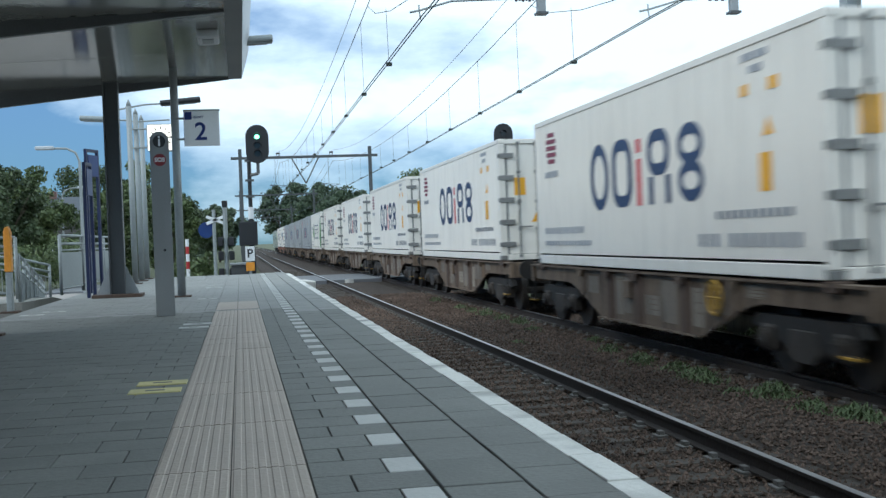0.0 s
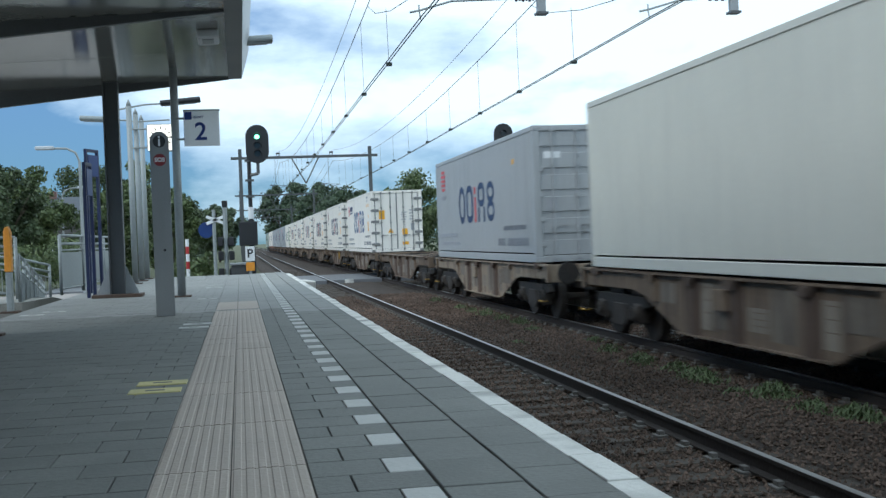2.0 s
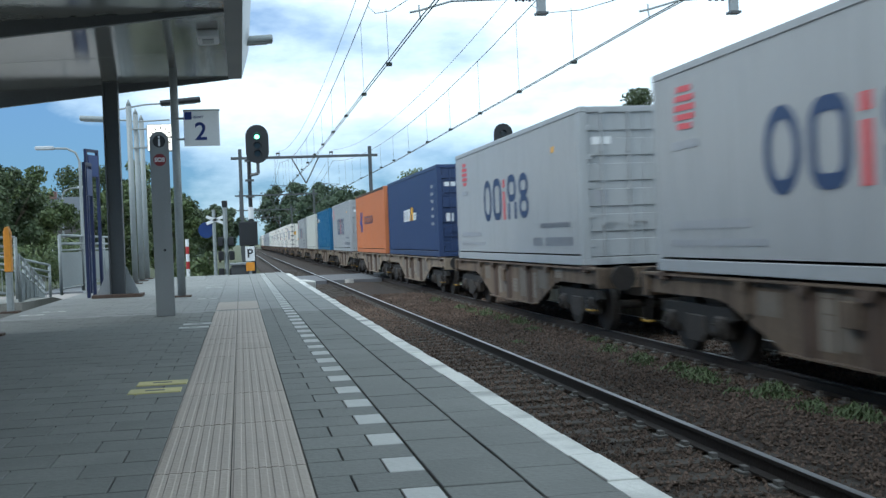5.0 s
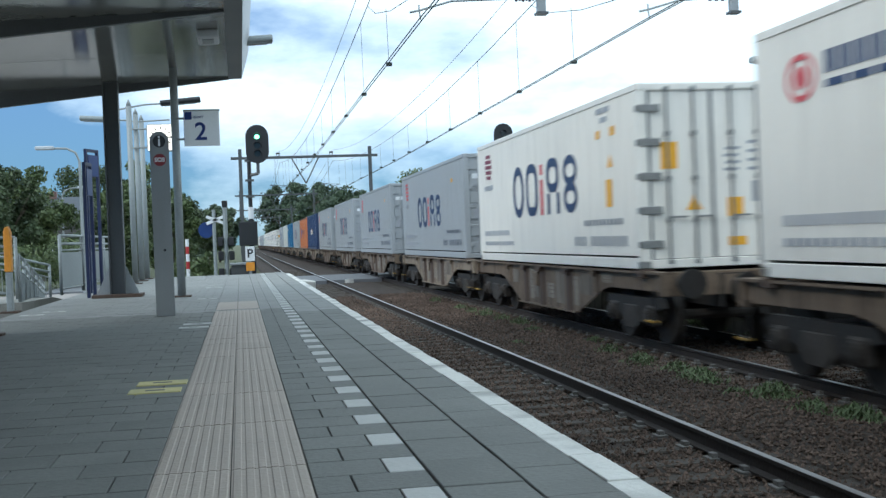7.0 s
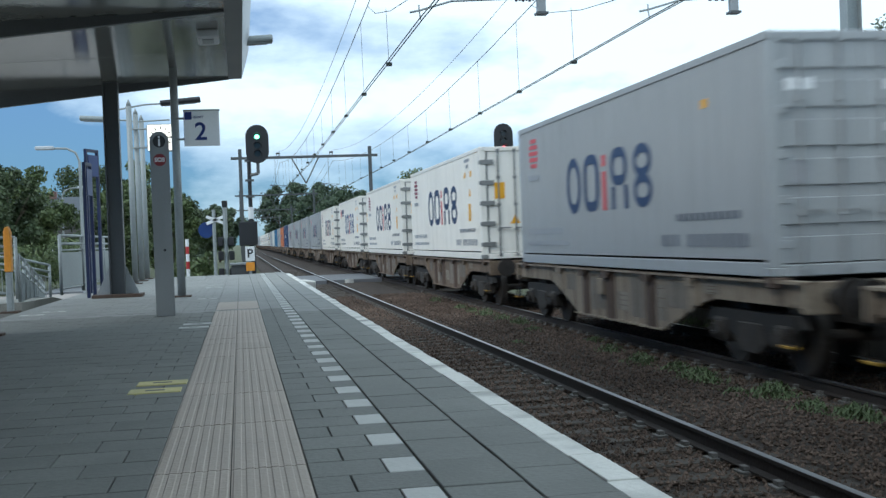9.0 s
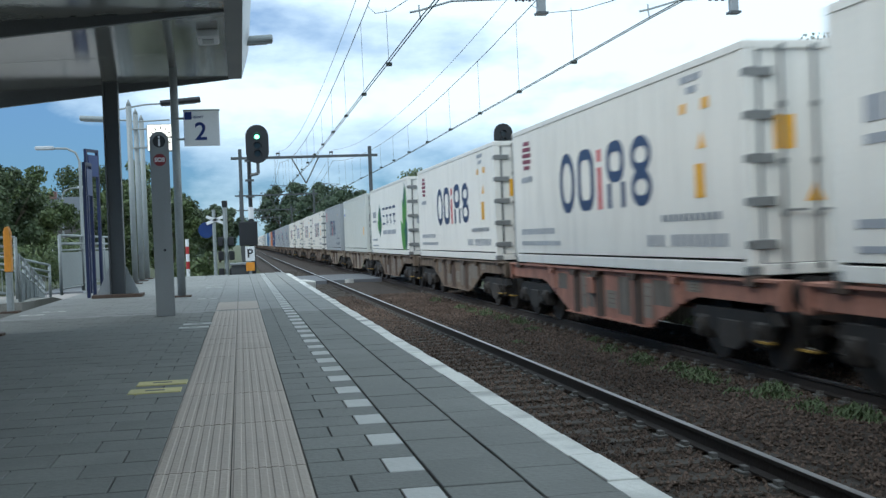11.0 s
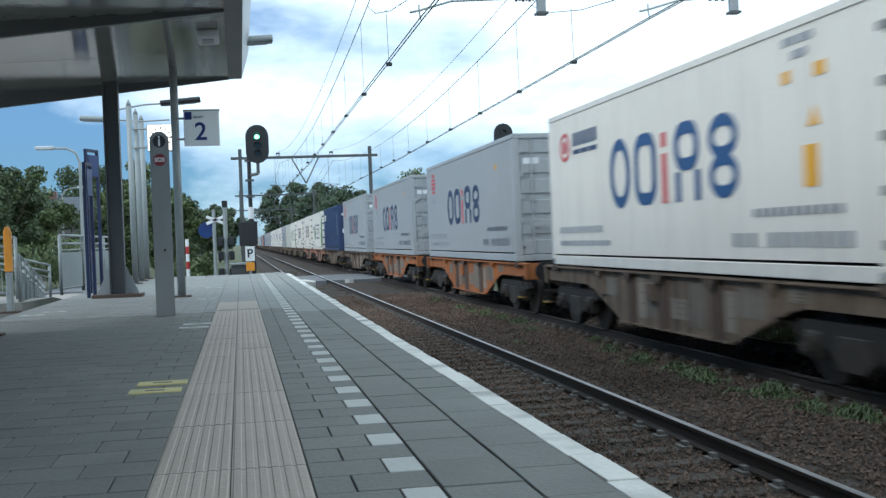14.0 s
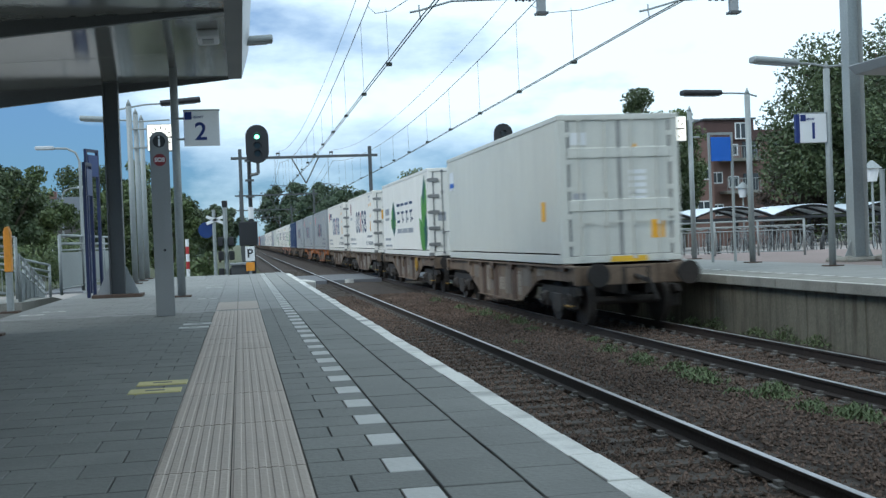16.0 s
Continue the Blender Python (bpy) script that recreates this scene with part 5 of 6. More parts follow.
# ---- signals and crossing gear at the platform end ----
def signal(x, y, z0, head_z, lit, wide):
    ob = thing("railway_signal", pose(x, y, z0), "black railway signal showing " + lit, "railway signal", "railway signals")
    hz = head_z - z0
    bm = nb()
    tube(bm, (0, 0, 0), (0, 0, hz - 2.3), 0.10)
    tube(bm, (0, 0, hz - 2.3), (0, 0, hz - 0.1), 0.062)
    part("mast", bm, M["black"], ob)
    bm = nb()
    tube(bm, (0, 0, hz - 2.28), (0, 0, hz - 1.92), 0.085)
    part("white_band", bm, M["white"], ob)
    off = 0.27 if wide else 0.0
    bm = nb()
    path_tube(bm, [(0, 0, hz - 0.95), (off, -0.1, hz - 0.9), (off, -0.1, hz - 0.5)], 0.05)
    for z in (hz - 0.5, hz - 1.1, hz - 1.6):
        box(bm, -0.13, 0.13, -0.12, 0.12, z - 0.03, z + 0.03)
    part("bracket", bm, M["dark_paint"], ob)
    bm = nb()
    r = 0.35
    pts = [(off + r * math.cos(radians(a)), hz + 0.24 + r * math.sin(radians(a))) for a in range(0, 181, 15)]
    pts += [(off + r * math.cos(radians(a)), hz - 0.24 + r * math.sin(radians(a))) for a in range(180, 361, 15)]
    prism(bm, pts, "y", -0.2, -0.16)
    hd = part("backboard", bm, M["black"], ob, "black rounded signal board", bevel=0.008)
    for z, which in ((hz + 0.22, "green"), (hz - 0.05, "off"), (hz - 0.3, "red")):
        on = lit.startswith(which)
        bm = nb()
        tube(bm, (off, -0.2, z), (off, -0.215, z), 0.068 if on else 0.09, seg=18)
        part("lens", bm, M["green_lamp"] if on and which == "green" else M["red_lamp"] if on else M["lens_off"], hd, "lit lens" if on else "dark lens")
        bm = nb()
        n = 9
        for k in range(n):
            a, b = radians(20 + 140 * k / n), radians(20 + 140 * (k + 1) / n)
            q = [(off + 0.11 * math.cos(w), z + 0.11 * math.sin(w)) for w in (a, b)] + [(off + 0.12 * math.cos(w), z + 0.12 * math.sin(w)) for w in (b, a)]
            prism(bm, q, "y", -0.36, -0.2)
        part("hood", bm, M["black"], hd)
    bm = nb()
    box(bm, -0.3 - off * 0.3, 0.26 - off * 0.3, -0.18, 0.2, 2.05, 2.78)
    part("relay_case", bm, M["black"], ob, "dark relay case", bevel=0.02)
    return ob


def p_sign(x, y, z, foot=1.3):
    ob = thing("track_sign", pose(x, y, z), "white plate with a black letter on a post", "sign", "letter plates")
    bm = nb()
    box(bm, -0.14, 0.14, -0.01, 0.01, -0.22, 0.22)
    part("plate", bm, M["white"], ob, bevel=0.004)
    put("lettering", letters("P", 0.36, M["black"], bold=0.008), ob, pose(0, -0.013, 0))
    bm = nb()
    box(bm, -0.13, 0.13, 0.0, 0.12, -0.52, -0.26)
    part("junction_box", bm, M["orange"], ob, "orange box under the plate", bevel=0.01)
    bm = nb()
    tube(bm, (0, 0.05, -foot), (0, 0.05, 0.2), 0.04)
    part("post", bm, M["galv"], ob)


signal(0.36, 36.2, -1.2, 3.95, "green", True)
signal(9.6, 41.5, -1.2, 4.35, "red", False)
p_sign(0.28, 35.6, 0.6, 1.9)
p_sign(10.0, 41.2, 2.05, 3.35)


def crossing_gear():
    ob = thing("crossing_light", pose(-0.45, 38.0, -1.2), "grey level-crossing light post with black lamps", "crossing light")
    bm = nb()
    tube(bm, (0, 0, 0), (0, 0, 3.35), 0.07)
    part("post", bm, M["galv"], ob)
    bm = nb()
    box(bm, -0.09, 0.09, -0.09, 0.09, 3.3, 3.52)
    part("bell", bm, M["black"], ob, bevel=0.02)
    for z in (1.2, 1.75, 2.2):
        for s in (-1, 1):
            bm = nb()
            box(bm, s * 0.17 - 0.09, s * 0.17 + 0.09, -0.12, 0.08, z - 0.15, z + 0.15)
            part("lamp_case", bm, M["black"], ob, bevel=0.03)
    bm = nb()
    box(bm, -0.35, 0.3, -0.3, 0.3, 0, 1.1)
    part("motor_case", bm, M["grey_paint"], ob, bevel=0.03)
    bm = nb()
    box(bm, -0.34, -0.06, -0.305, -0.301, 0.6, 0.9)
    part("yellow_plate", bm, M["orange"], ob)
    ob = thing("crossing_sign", pose(-0.85, 40.0, -1.2), "white and blue road signs on a grey pole", "road sign")
    bm = nb()
    tube(bm, (0, 0, 0), (0, 0, 3.3), 0.06)
    part("pole", bm, M["galv"], ob)
    for s in (-1, 1):
        bm = nb()
        box(bm, -0.32, 0.32, -0.07, -0.055, -0.05, 0.05)
        o = part("cross_arm", bm, M["white"], ob)
        o.matrix_basis = pose(0.05, 0, 2.95, 0, s * 22, 0)
    bm = nb()
    tube(bm, (-0.26, 0.06, 2.62), (-0.26, 0.08, 2.62), 0.27, seg=20)
    part("blue_disc", bm, M["blue"], ob)
    for x, y in ((-1.6, 36.3), (0.6, 63.8)):
        ob = thing("marker_post", pose(x, y, -1.2 if y > 40 else -0.95), "red and white banded crossing post", "marker post", "banded posts")
        for k in range(9):
            bm = nb()
            tube(bm, (0, 0, 0.23 * k), (0, 0, 0.23 * (k + 1)), 0.055, seg=12)
            part("band", bm, M["red"] if k % 2 else M["white"], ob)
    ob = thing("equipment_cabinet", pose(0.05, 36.9, -1.2), "dark grey trackside equipment cabinet", "cabinet")
    bm = nb()
    box(bm, -0.35, 0.35, -0.3, 0.3, 0, 1.45)
    part("case", bm, M["dark_paint"], ob, bevel=0.02)
    bm = nb()
    box(bm, -0.4, 0.4, -0.35, 0.35, 1.45, 1.52)
    part("lid", bm, M["grey_paint"], ob, bevel=0.01)
    for x, y in ((1.75, 33.1), (1.95, 31.0), (2.0, 29.2)):
        ob = thing("broken_kerb_stone", pose(x, y, -0.25 if y > 32 else -0.6, 3, 4, 25), "loose white-painted stone block below the platform edge", "kerb stone", "loose white stones")
        bm = nb()
        box(bm, -0.22, 0.22, -0.3, 0.3, -0.75, 0.06)
        part("block", bm, M["kerb_white"], ob, bevel=0.03)


crossing_gear()


# ---- overhead line ----
def gantry(y, near):
    ob = thing("catenary_gantry", pose(0, y, 0), "steel portal gantry carrying the overhead line", "gantry", "overhead line gantries")
    xa, xb, zb = (0.24, 10.2, 7.45)
    for x in (xa, xb) if not near else ():
        bm = nb()
        box(bm, x - 0.13, x + 0.13, -0.13, 0.13, -1.3, zb + 0.7)
        part("mast", bm, M["dark_paint"], ob, bevel=0.01)
    bm = nb()
    a, b = (xa - 0.7, xb + 0.6) if not near else (0.9, 14.6)
    box(bm, a, b, -0.1, 0.1, zb - 0.1, zb + 0.1)
    part("beam", bm, M["dark_paint"], ob, bevel=0.01)
    for cx in (X2, X1):
        bm = nb()
        box(bm, cx - 0.3, cx + 0.0, -0.06, 0.06, zb + 0.24, zb + 0.38)
        box(bm, cx - 0.27, cx - 0.23, -0.04, 0.04, zb + 0.1, zb + 0.24)
        box(bm, cx - 0.07, cx - 0.03, -0.04, 0.04, zb + 0.1, zb + 0.24)
        part("insulator_frame", bm, M["dark_paint"], ob, bevel=0.03)
        s = 1
        xd = cx + ((2.02 if cx == X2 else 1.48) if near else -0.4)
        bm = nb()
        wd = 0.07 if near else 0.014
        box(bm, xd - wd, xd + wd, -wd, wd, 4.7 if near else 5.2, zb)
        dp = part("drop_tube", bm, M["grey_paint"] if near else M["dark_paint"], ob, bevel=0.01)
        if near:
            bm = nb()
            box(bm, xd - 0.1, xd + 0.1, -0.11, 0.11, 4.67, 4.71)
            part("end_cap", bm, M["dark_paint"], dp)
        zi = 4.93 if near else 5.3
        bm = nb()
        for k in range(6):
            tube(bm, (xd - 0.12 - 0.06 * k, 0, zi + 0.02), (xd - 0.155 - 0.06 * k, 0, zi + 0.02), 0.055 if k % 2 else 0.04, seg=10)
        part("insulator", bm, M["insul"], dp)
        bm = nb()
        path_tube(bm, [(xd - 0.45, 0, zi + 0.02), (cx + 0.45, 0, zi - 0.02), (cx - 0.12, 0, zi - 0.18), (cx - 0.28, 0, zi - 0.21)], 0.018)
        path_tube(bm, [(cx - 0.12, 0, zi - 0.08), (cx - 0.12, 0, zi - 0.18), (cx - 0.1, 0, 4.6)], 0.012)
        part("steady_arm", bm, M["galv"] if near else M["dark_paint"], dp)
    if not near:
        bm = nb()
        path_tube(bm, [(4.1, 0, zb), (5.2, 0, 5.4), (6.25, 0, zb)], 0.05)
        part("hanger_frame", bm, M["dark_paint"], ob)
    return ob


def far_gantry(y):
    ob = copy_thing(FIRST, pose(0, y, 0))
    return ob


def wires():
    spans = [(-51.0, 19.5), (19.5, 90.0), (90.0, 160.0), (160.0, 230.0), (230.0, 300.0)]
    for cx in (X2, X1):
        ob = thing("overhead_line", pose(cx, 0, 0), "overhead contact wires with droppers above the track", "overhead line", "overhead lines")
        for dx in (-0.03, 0.03):
            bm = nb()
            for a, b in spans:
                path_tube(bm, [(dx - 0.1, a, 4.6), (dx + 0.1, (a + b) / 2, 4.58), (dx - 0.1, b, 4.6)], 0.011, 5)
            part("contact_wire", bm, M["wire"], ob)

        def sag(a, b, y, top, low):
            u = (2 * y - a - b) / (b - a)
            return low + (top - low) * u * u
        for dx, top, low, r in ((-0.02, 7.1, 5.74, 0.011), (-0.02, 7.95, 6.53, 0.008)):
            bm = nb()
            for a, b in spans:
                n = 16
                pts = [(dx, a + (b - a) * i / n, sag(a, b, a + (b - a) * i / n, top, low)) for i in range(n + 1)]
                path_tube(bm, pts, r, 5)
            part("messenger_wire", bm, M["wire"], ob)
        bm = nb()
        path_tube(bm, [(-0.02, 11.0, 6.55), (-0.02, 12.6, 6.05), (-0.02, 15.2, 5.6), (-0.02, 17.5, 5.34), (-0.02, 21.5, 5.34), (-0.02, 23.8, 5.6), (-0.02, 26.4, 6.05), (-0.02, 28.0, 6.55)], 0.008, 5)
        part("stitch_wire", bm, M["wire"], ob)
        for a, b in spans[1:3]:
            for i in range(1, 14):
                y = a + (b - a) * i / 14
                bm = nb()
                tube(bm, (-0.02, y, sag(a, b, y, 7.1, 5.74) if abs(y - 19.5) > 8 else 5.3 + 0.1 * abs(y - 19.5)), (0, y, 4.6), 0.006, seg=4)
                dr = part("dropper", bm, M["wire"], ob)
                bm = nb()
                box(bm, -0.06, 0.06, y - 0.06, y + 0.06, 4.57, 4.64)
                part("clamp", bm, M["wire"], dr)


gantry(19.5, True)
FIRST = gantry(90.0, False)
for yy in (160.0, 230.0, 300.0):
    far_gantry(yy)
wires()

# ---- far platform ----
lamp_post(12.33, 22.76, PZ, 4.33, -1, 1.67, False, tail=0.36, joint=0.11, rise=0.16, dip=-0.02)
lamp_post(12.47, 26.95, PZ, 4.32, -1, 1.7, True, tail=0.25, joint=0.14, rise=0.04, dip=0.07)
lamp_post(12.98, 31.94, PZ, 4.45, -1, 1.4, False, bare=True)
lamp_post(13.09, 36.0, PZ, 4.5, -1, 1.6, False, tail=0.6, joint=0.12, rise=0.05, dip=0.05)
number_sign(11.95, 22.72, 2.875, "1", -1, 0.60)
clock(12.46, 31.94, 3.75, 1)
info_board(12.36, 28.42, PZ, 0.64, 3.36, "galv", 4, "grey steel frame with bright blue panel", 0.62)
ob = thing("position_sign", pose(13.2, 35.9, 1.755), "blue diamond sign with white border and numeral", "sign")
bm = nb()
prism(bm, [(-0.4, 0), (0, -0.4), (0.4, 0), (0, 0.4)], "y", -0.02, 0.0)
part("border", bm, M["white"], ob)
bm = nb()
prism(bm, [(-0.345, 0), (0, -0.345), (0.345, 0), (0, 0.345)], "y", -0.026, -0.021)
part("field", bm, M["bright_blue"], ob)
put("numeral", letters("6", 0.36, M["white"], "numeral", bold=0.008), ob, pose(0, -0.029, 0))
ob = thing("waste_bin", pose(13.29, 35.2, PZ), "grey rounded steel bin on a foot", "bin")
bm = nb()
box(bm, -0.16, 0.16, -0.14, 0.14, 0.25, 1.05)
part("body", bm, M["galv"], ob, bevel=0.07)
bm = nb()
tube(bm, (0, 0, 0), (0, 0, 0.3), 0.05)
part("foot", bm, M["galv"], ob)
bm = nb()
box(bm, -0.1, 0.1, -0.146, -0.141, 0.85, 0.95)
part("slot", bm, M["black"], ob)
rail_fence([(16.25, 31.6, PZ), (12.9, 36.75, PZ), (12.7, 47.0, -0.25)], 1.05, "galvanised platform railing with upright bars", "bars")
ob = thing("steel_mast", pose(14.18, 24.95, PZ), "tall grey steel mast on the far platform", "mast")
bm = nb()
h_section(bm, 0.185, 0.17, 0.02, 0, 8.2)
part("shaft", bm, M["galv"], ob, bevel=0.004)
for sgn in (-1, 1):
    bm = nb()
    prism(bm, [(sgn * 0.19, 0.1), (sgn * 0.36, 0.1), (sgn * 0.19, 0.5)], "y", -0.012, 0.012)
    part("foot_fin", bm, M["galv"], ob)
bm = nb()
box(bm, -0.6, 0.6, -0.5, 0.5, -0.05, 0.1)
part("footing", bm, M["concrete"], ob, bevel=0.05)
ob = thing("platform_canopy", pose(0, 0, 0), "far platform canopy edge", "canopy")
bm = nb()
prism(bm, [(13.5, 4.35), (13.68, 4.16), (19.5, 3.95), (19.5, 5.5), (15.0, 4.72)], "y", 12.0, 24.0)
part("roof", bm, M["grey_paint"], ob, bevel=0.02)
bm = nb()
box(bm, 18.0, 18.3, 20.0, 20.3, PZ, 4.15)
part("column", bm, M["galv"], ob)
for x, y in ((12.42, 20.89),):
    ob = thing("sign_post", pose(x, y, PZ), "short grey steel post by the bicycle stands", "post", "short posts")
    bm = nb()
    tube(bm, (0, 0, 0), (0, 0, 1.9), 0.05)
    part("post", bm, M["galv"], ob)
    bm = nb()
    tube(bm, (0, 0, 1.9), (0, 0, 1.93), 0.06)
    part("cap", bm, M["galv"], ob)


for i, (x, y) in enumerate(((13.75, 24.6), (14.9, 24.7), (14.4, 24.3), (13.9, 25.5), (15.3, 25.1), (14.7, 24.45))):
    ob = thing("rubble_stone", pose(x, y, PZ, 0, 0, 37 * i), "pale broken stone lying by the mast foot", "stone", "rubble stones")
    bm = nb()
    bmesh.ops.create_icosphere(bm, subdivisions=2, radius=0.2)
    for v in bm.verts:
        v.co *= 0.75 + 0.5 * noise.noise(v.co * 4 + Vector((i, 0, 0)))
        v.co.z = max(0.0, v.co.z * 0.6 + 0.06)
    part("block", bm, M["concrete"], ob)


def bicycle():
    ob = thing("bicycle", pose(0, 0, 0), "dark parked bicycle in the station rack", "bicycle", "parked bicycles")
    for x in (-0.52, 0.52):
        bm = nb()
        hoop(bm, (x, 0, 0.34), 0.33, 0.018, "y", 18, 5)
        w = part("tyre", bm, M["black"], ob)
        bm = nb()
        for i in range(6):
            a = math.pi * i / 6
            tube(bm, (x - 0.32 * math.cos(a), 0, 0.34 - 0.32 * math.sin(a)), (x + 0.32 * math.cos(a), 0, 0.34 + 0.32 * math.sin(a)), 0.004, seg=4)
        part("spokes", bm, M["galv"], w)
    bm = nb()
    for a, b in (((-0.52, 0, 0.34), (-0.2, 0, 0.9)), ((-0.52, 0, 0.34), (-0.08, 0, 0.3)), ((-0.08, 0, 0.3), (-0.2, 0, 0.9)), ((-0.08, 0, 0.3), (0.36, 0, 0.85)), ((-0.17, 0, 0.8), (0.36, 0, 0.85)), ((0.36, 0, 0.85), (0.52, 0, 0.34)), ((0.36, 0, 0.85), (0.33, 0, 1.05))):
        tube(bm, a, b, 0.017, seg=6)
    part("frame", bm, M["dark_paint"], ob)
    bm = nb()
    path_tube(bm, [(0.2, -0.27, 1.03), (0.33, -0.1, 1.06), (0.33, 0.1, 1.06), (0.2, 0.27, 1.03)], 0.014, 6)
    part("handlebar", bm, M["galv"], ob)
    bm = nb()
    box(bm, -0.33, -0.08, -0.08, 0.08, 0.9, 0.96)
    part("saddle", bm, M["black"], ob, bevel=0.02)
    return ob


def bike_park():
    gz = -0.25
    b0 = bicycle()
    b0.matrix_basis = pose(15.2, 38.6, gz, 4, 0, 70)
    k = 0
    for row, (y, x0, n) in enumerate(((38.6, 15.2, 18), (41.6, 14.6, 16))):
        for i in range(n):
            k += 1
            if k == 1:
                continue
            copy_thing(b0, pose(x0 + 0.48 * i, y + 0.3 * random.uniform(-1, 1), gz, random.uniform(-8, 8), 0, 70 + random.uniform(-25, 25)))
    for i in range(6):
        x = 17.1 + 4.0 * i
        ob = thing("bicycle_shelter", pose(x, 52.0, gz), "bicycle shelter with curved translucent roof on black arches", "bicycle shelter", "bicycle shelters")
        arc = [(4.0 * u, 1.25 + 0.72 * math.sin(math.pi * (0.12 + 0.76 * u))) for u in [j / 10 for j in range(11)]]
        for yy in (0.0, 2.0, 4.0):
            bm = nb()
            path_tube(bm, [(a, yy, z) for a, z in arc], 0.06, 6)
            part("arch", bm, M["black"], ob)
        for j in range(10):
            (a, z), (b, w) = arc[j], arc[j + 1]
            bm = nb()
            prism(bm, [(a + 0.015, z + 0.06), (b - 0.015, w + 0.06), (b - 0.015, w + 0.085), (a + 0.015, z + 0.085)], "y", -0.2, 4.2)
            part("roof_sheet", bm, M["shelter_glass"], ob)
        for yy in (0.0, 4.0):
            bm = nb()
            box(bm, -0.07, 0.07, yy - 0.07, yy + 0.07, 0, 1.52)
            part("post", bm, M["black"], ob)
            bm = nb()
            box(bm, 0.0, 4.0, yy - 0.04, yy + 0.04, 1.38, 1.5)
            part("eaves_beam", bm, M["black"], ob)
    bm = nb()
    box(bm, 12.0, 60, 37.1, 62, -1.25, gz)
    single("forecourt", bm, M["paving"], "paved forecourt with parked bicycles", "pavement", kind="structure")
    bm = nb()
    box(bm, -40, -3.7, 5, 54, -1.25, -1.02)
    single("station_road", bm, M["paving"], "pale paved road beside the station", "pavement", kind="structure")


bike_park()


# ---- buildings ----
def window(ob, x, y, z, w, h, face=-1, m="white"):
    """A framed window in a wall that faces -y."""
    bm = nb()
    t = 0.09
    box(bm, x, x + w, y - 0.06, y + 0.02, z, z + t)
    box(bm, x, x + w, y - 0.06, y + 0.02, z + h - t, z + h)
    box(bm, x, x + t, y - 0.06, y + 0.02, z + t, z + h - t)
    box(bm, x + w - t, x + w, y - 0.06, y + 0.02, z + t, z + h - t)
    box(bm, x + w / 2 - 0.04, x + w / 2 + 0.04, y - 0.05, y + 0.02, z + t, z + h - t)
    f = part("window", bm, M[m], ob, "white window frame")
    bm = nb()
    box(bm, x + t, x + w - t, y - 0.03, y - 0.02, z + t, z + h - t)
    part("pane", bm, M["pane"], f)


def flats():
    gx, gy, gz = 36.0, 94.0, -1.3
    ob = thing("apartment_building", pose(gx, gy, gz), "four-storey red brick flats with balconies", "apartment building")
    bm = nb()
    box(bm, 0, 4.2, 0, 12, 0, 10.0)
    part("wall", bm, M["brick"], ob)
    bm = nb()
    box(bm, 4.2, 13.5, 1.6, 14, 0, 9.6)
    part("wall", bm, M["brick"], ob)
    bm = nb()
    box(bm, 4.0, 8.6, 1.3, 14, 9.6, 11.4)
    part("upper_wall", bm, M["dark_brick"], ob, "dark brick top storey")
    bm = nb()
    box(bm, 8.6, 13.6, 1.4, 14, 9.6, 10.5)
    part("upper_wall", bm, M["dark_brick"], ob, "dark brick top storey")
    bm = nb()
    box(bm, 3.9, 8.75, 1.1, 14.2, 11.4, 11.55)
    part("roof", bm, M["dark_paint"], ob)
    bm = nb()
    box(bm, -0.15, 3.95, -0.15, 12, 10.0, 10.15)
    part("roof", bm, M["dark_paint"], ob)
    for z in (3.4, 6.2):
        window(ob, 2.6, 0.0, z, 1.2, 1.0)
        window(ob, 4.6, 1.6, z - 0.3, 1.1, 1.0)
    for z in (5.2, 8.0):
        window(ob, 6.2, 1.6, z + 0.3, 1.0, 1.0)
        window(ob, 10.4, 1.6, z + 0.9, 0.9, 0.9)
        bm = nb()
        box(bm, 5.4, 9.0, 0.0, 1.6, z - 0.25, z)
        b = part("balcony", bm, M["concrete"], ob)
        for k in range(16):
            bm = nb()
            box(bm, 5.42 + 0.235 * k, 5.45 + 0.235 * k, 0.03, 0.06, z, z + 1.0)
            part("baluster", bm, M["galv"], b)
        bm = nb()
        box(bm, 5.4, 9.0, 0.02, 0.08, z + 1.0, z + 1.06)
        part("top_rail", bm, M["galv"], b)
        bm = nb()
        box(bm, 7.6, 9.0, 1.52, 1.58, z + 0.05, z + 1.5)
        part("glazed_door", bm, M["pane"], ob)
    window(ob, 6.84, 1.3, 9.7, 1.05, 1.45)


def low_building():
    ob = thing("commercial_building", pose(19.8, 84, -1.3), "low black and white building with a plain emblem board", "building")
    bm = nb()
    box(bm, 0, 4.0, 0, 8, 0, 2.0)
    part("lower_wall", bm, M["white"], ob)
    bm = nb()
    box(bm, -0.3, 3.6, -0.1, 8, 2.0, 5.6)
    part("upper_wall", bm, M["black"], ob, "black upper facade")
    bm = nb()
    box(bm, 0.9, 2.7, -0.14, -0.105, 3.7, 4.4)
    part("emblem", bm, M["white"], ob, "plain white emblem shape", bevel=0.02)
    bm = nb()
    box(bm, 0.6, 3.0, -0.14, -0.105, 3.1, 3.35)
    part("print_bar", bm, M["white"], ob)
    bm = nb()
    box(bm, 3.7, 6.4, 1, 8, 0, 4.1)
    part("side_wall", bm, M["concrete"], ob)
    window(ob, 4.2, 1.0, 2.0, 1.2, 1.2)


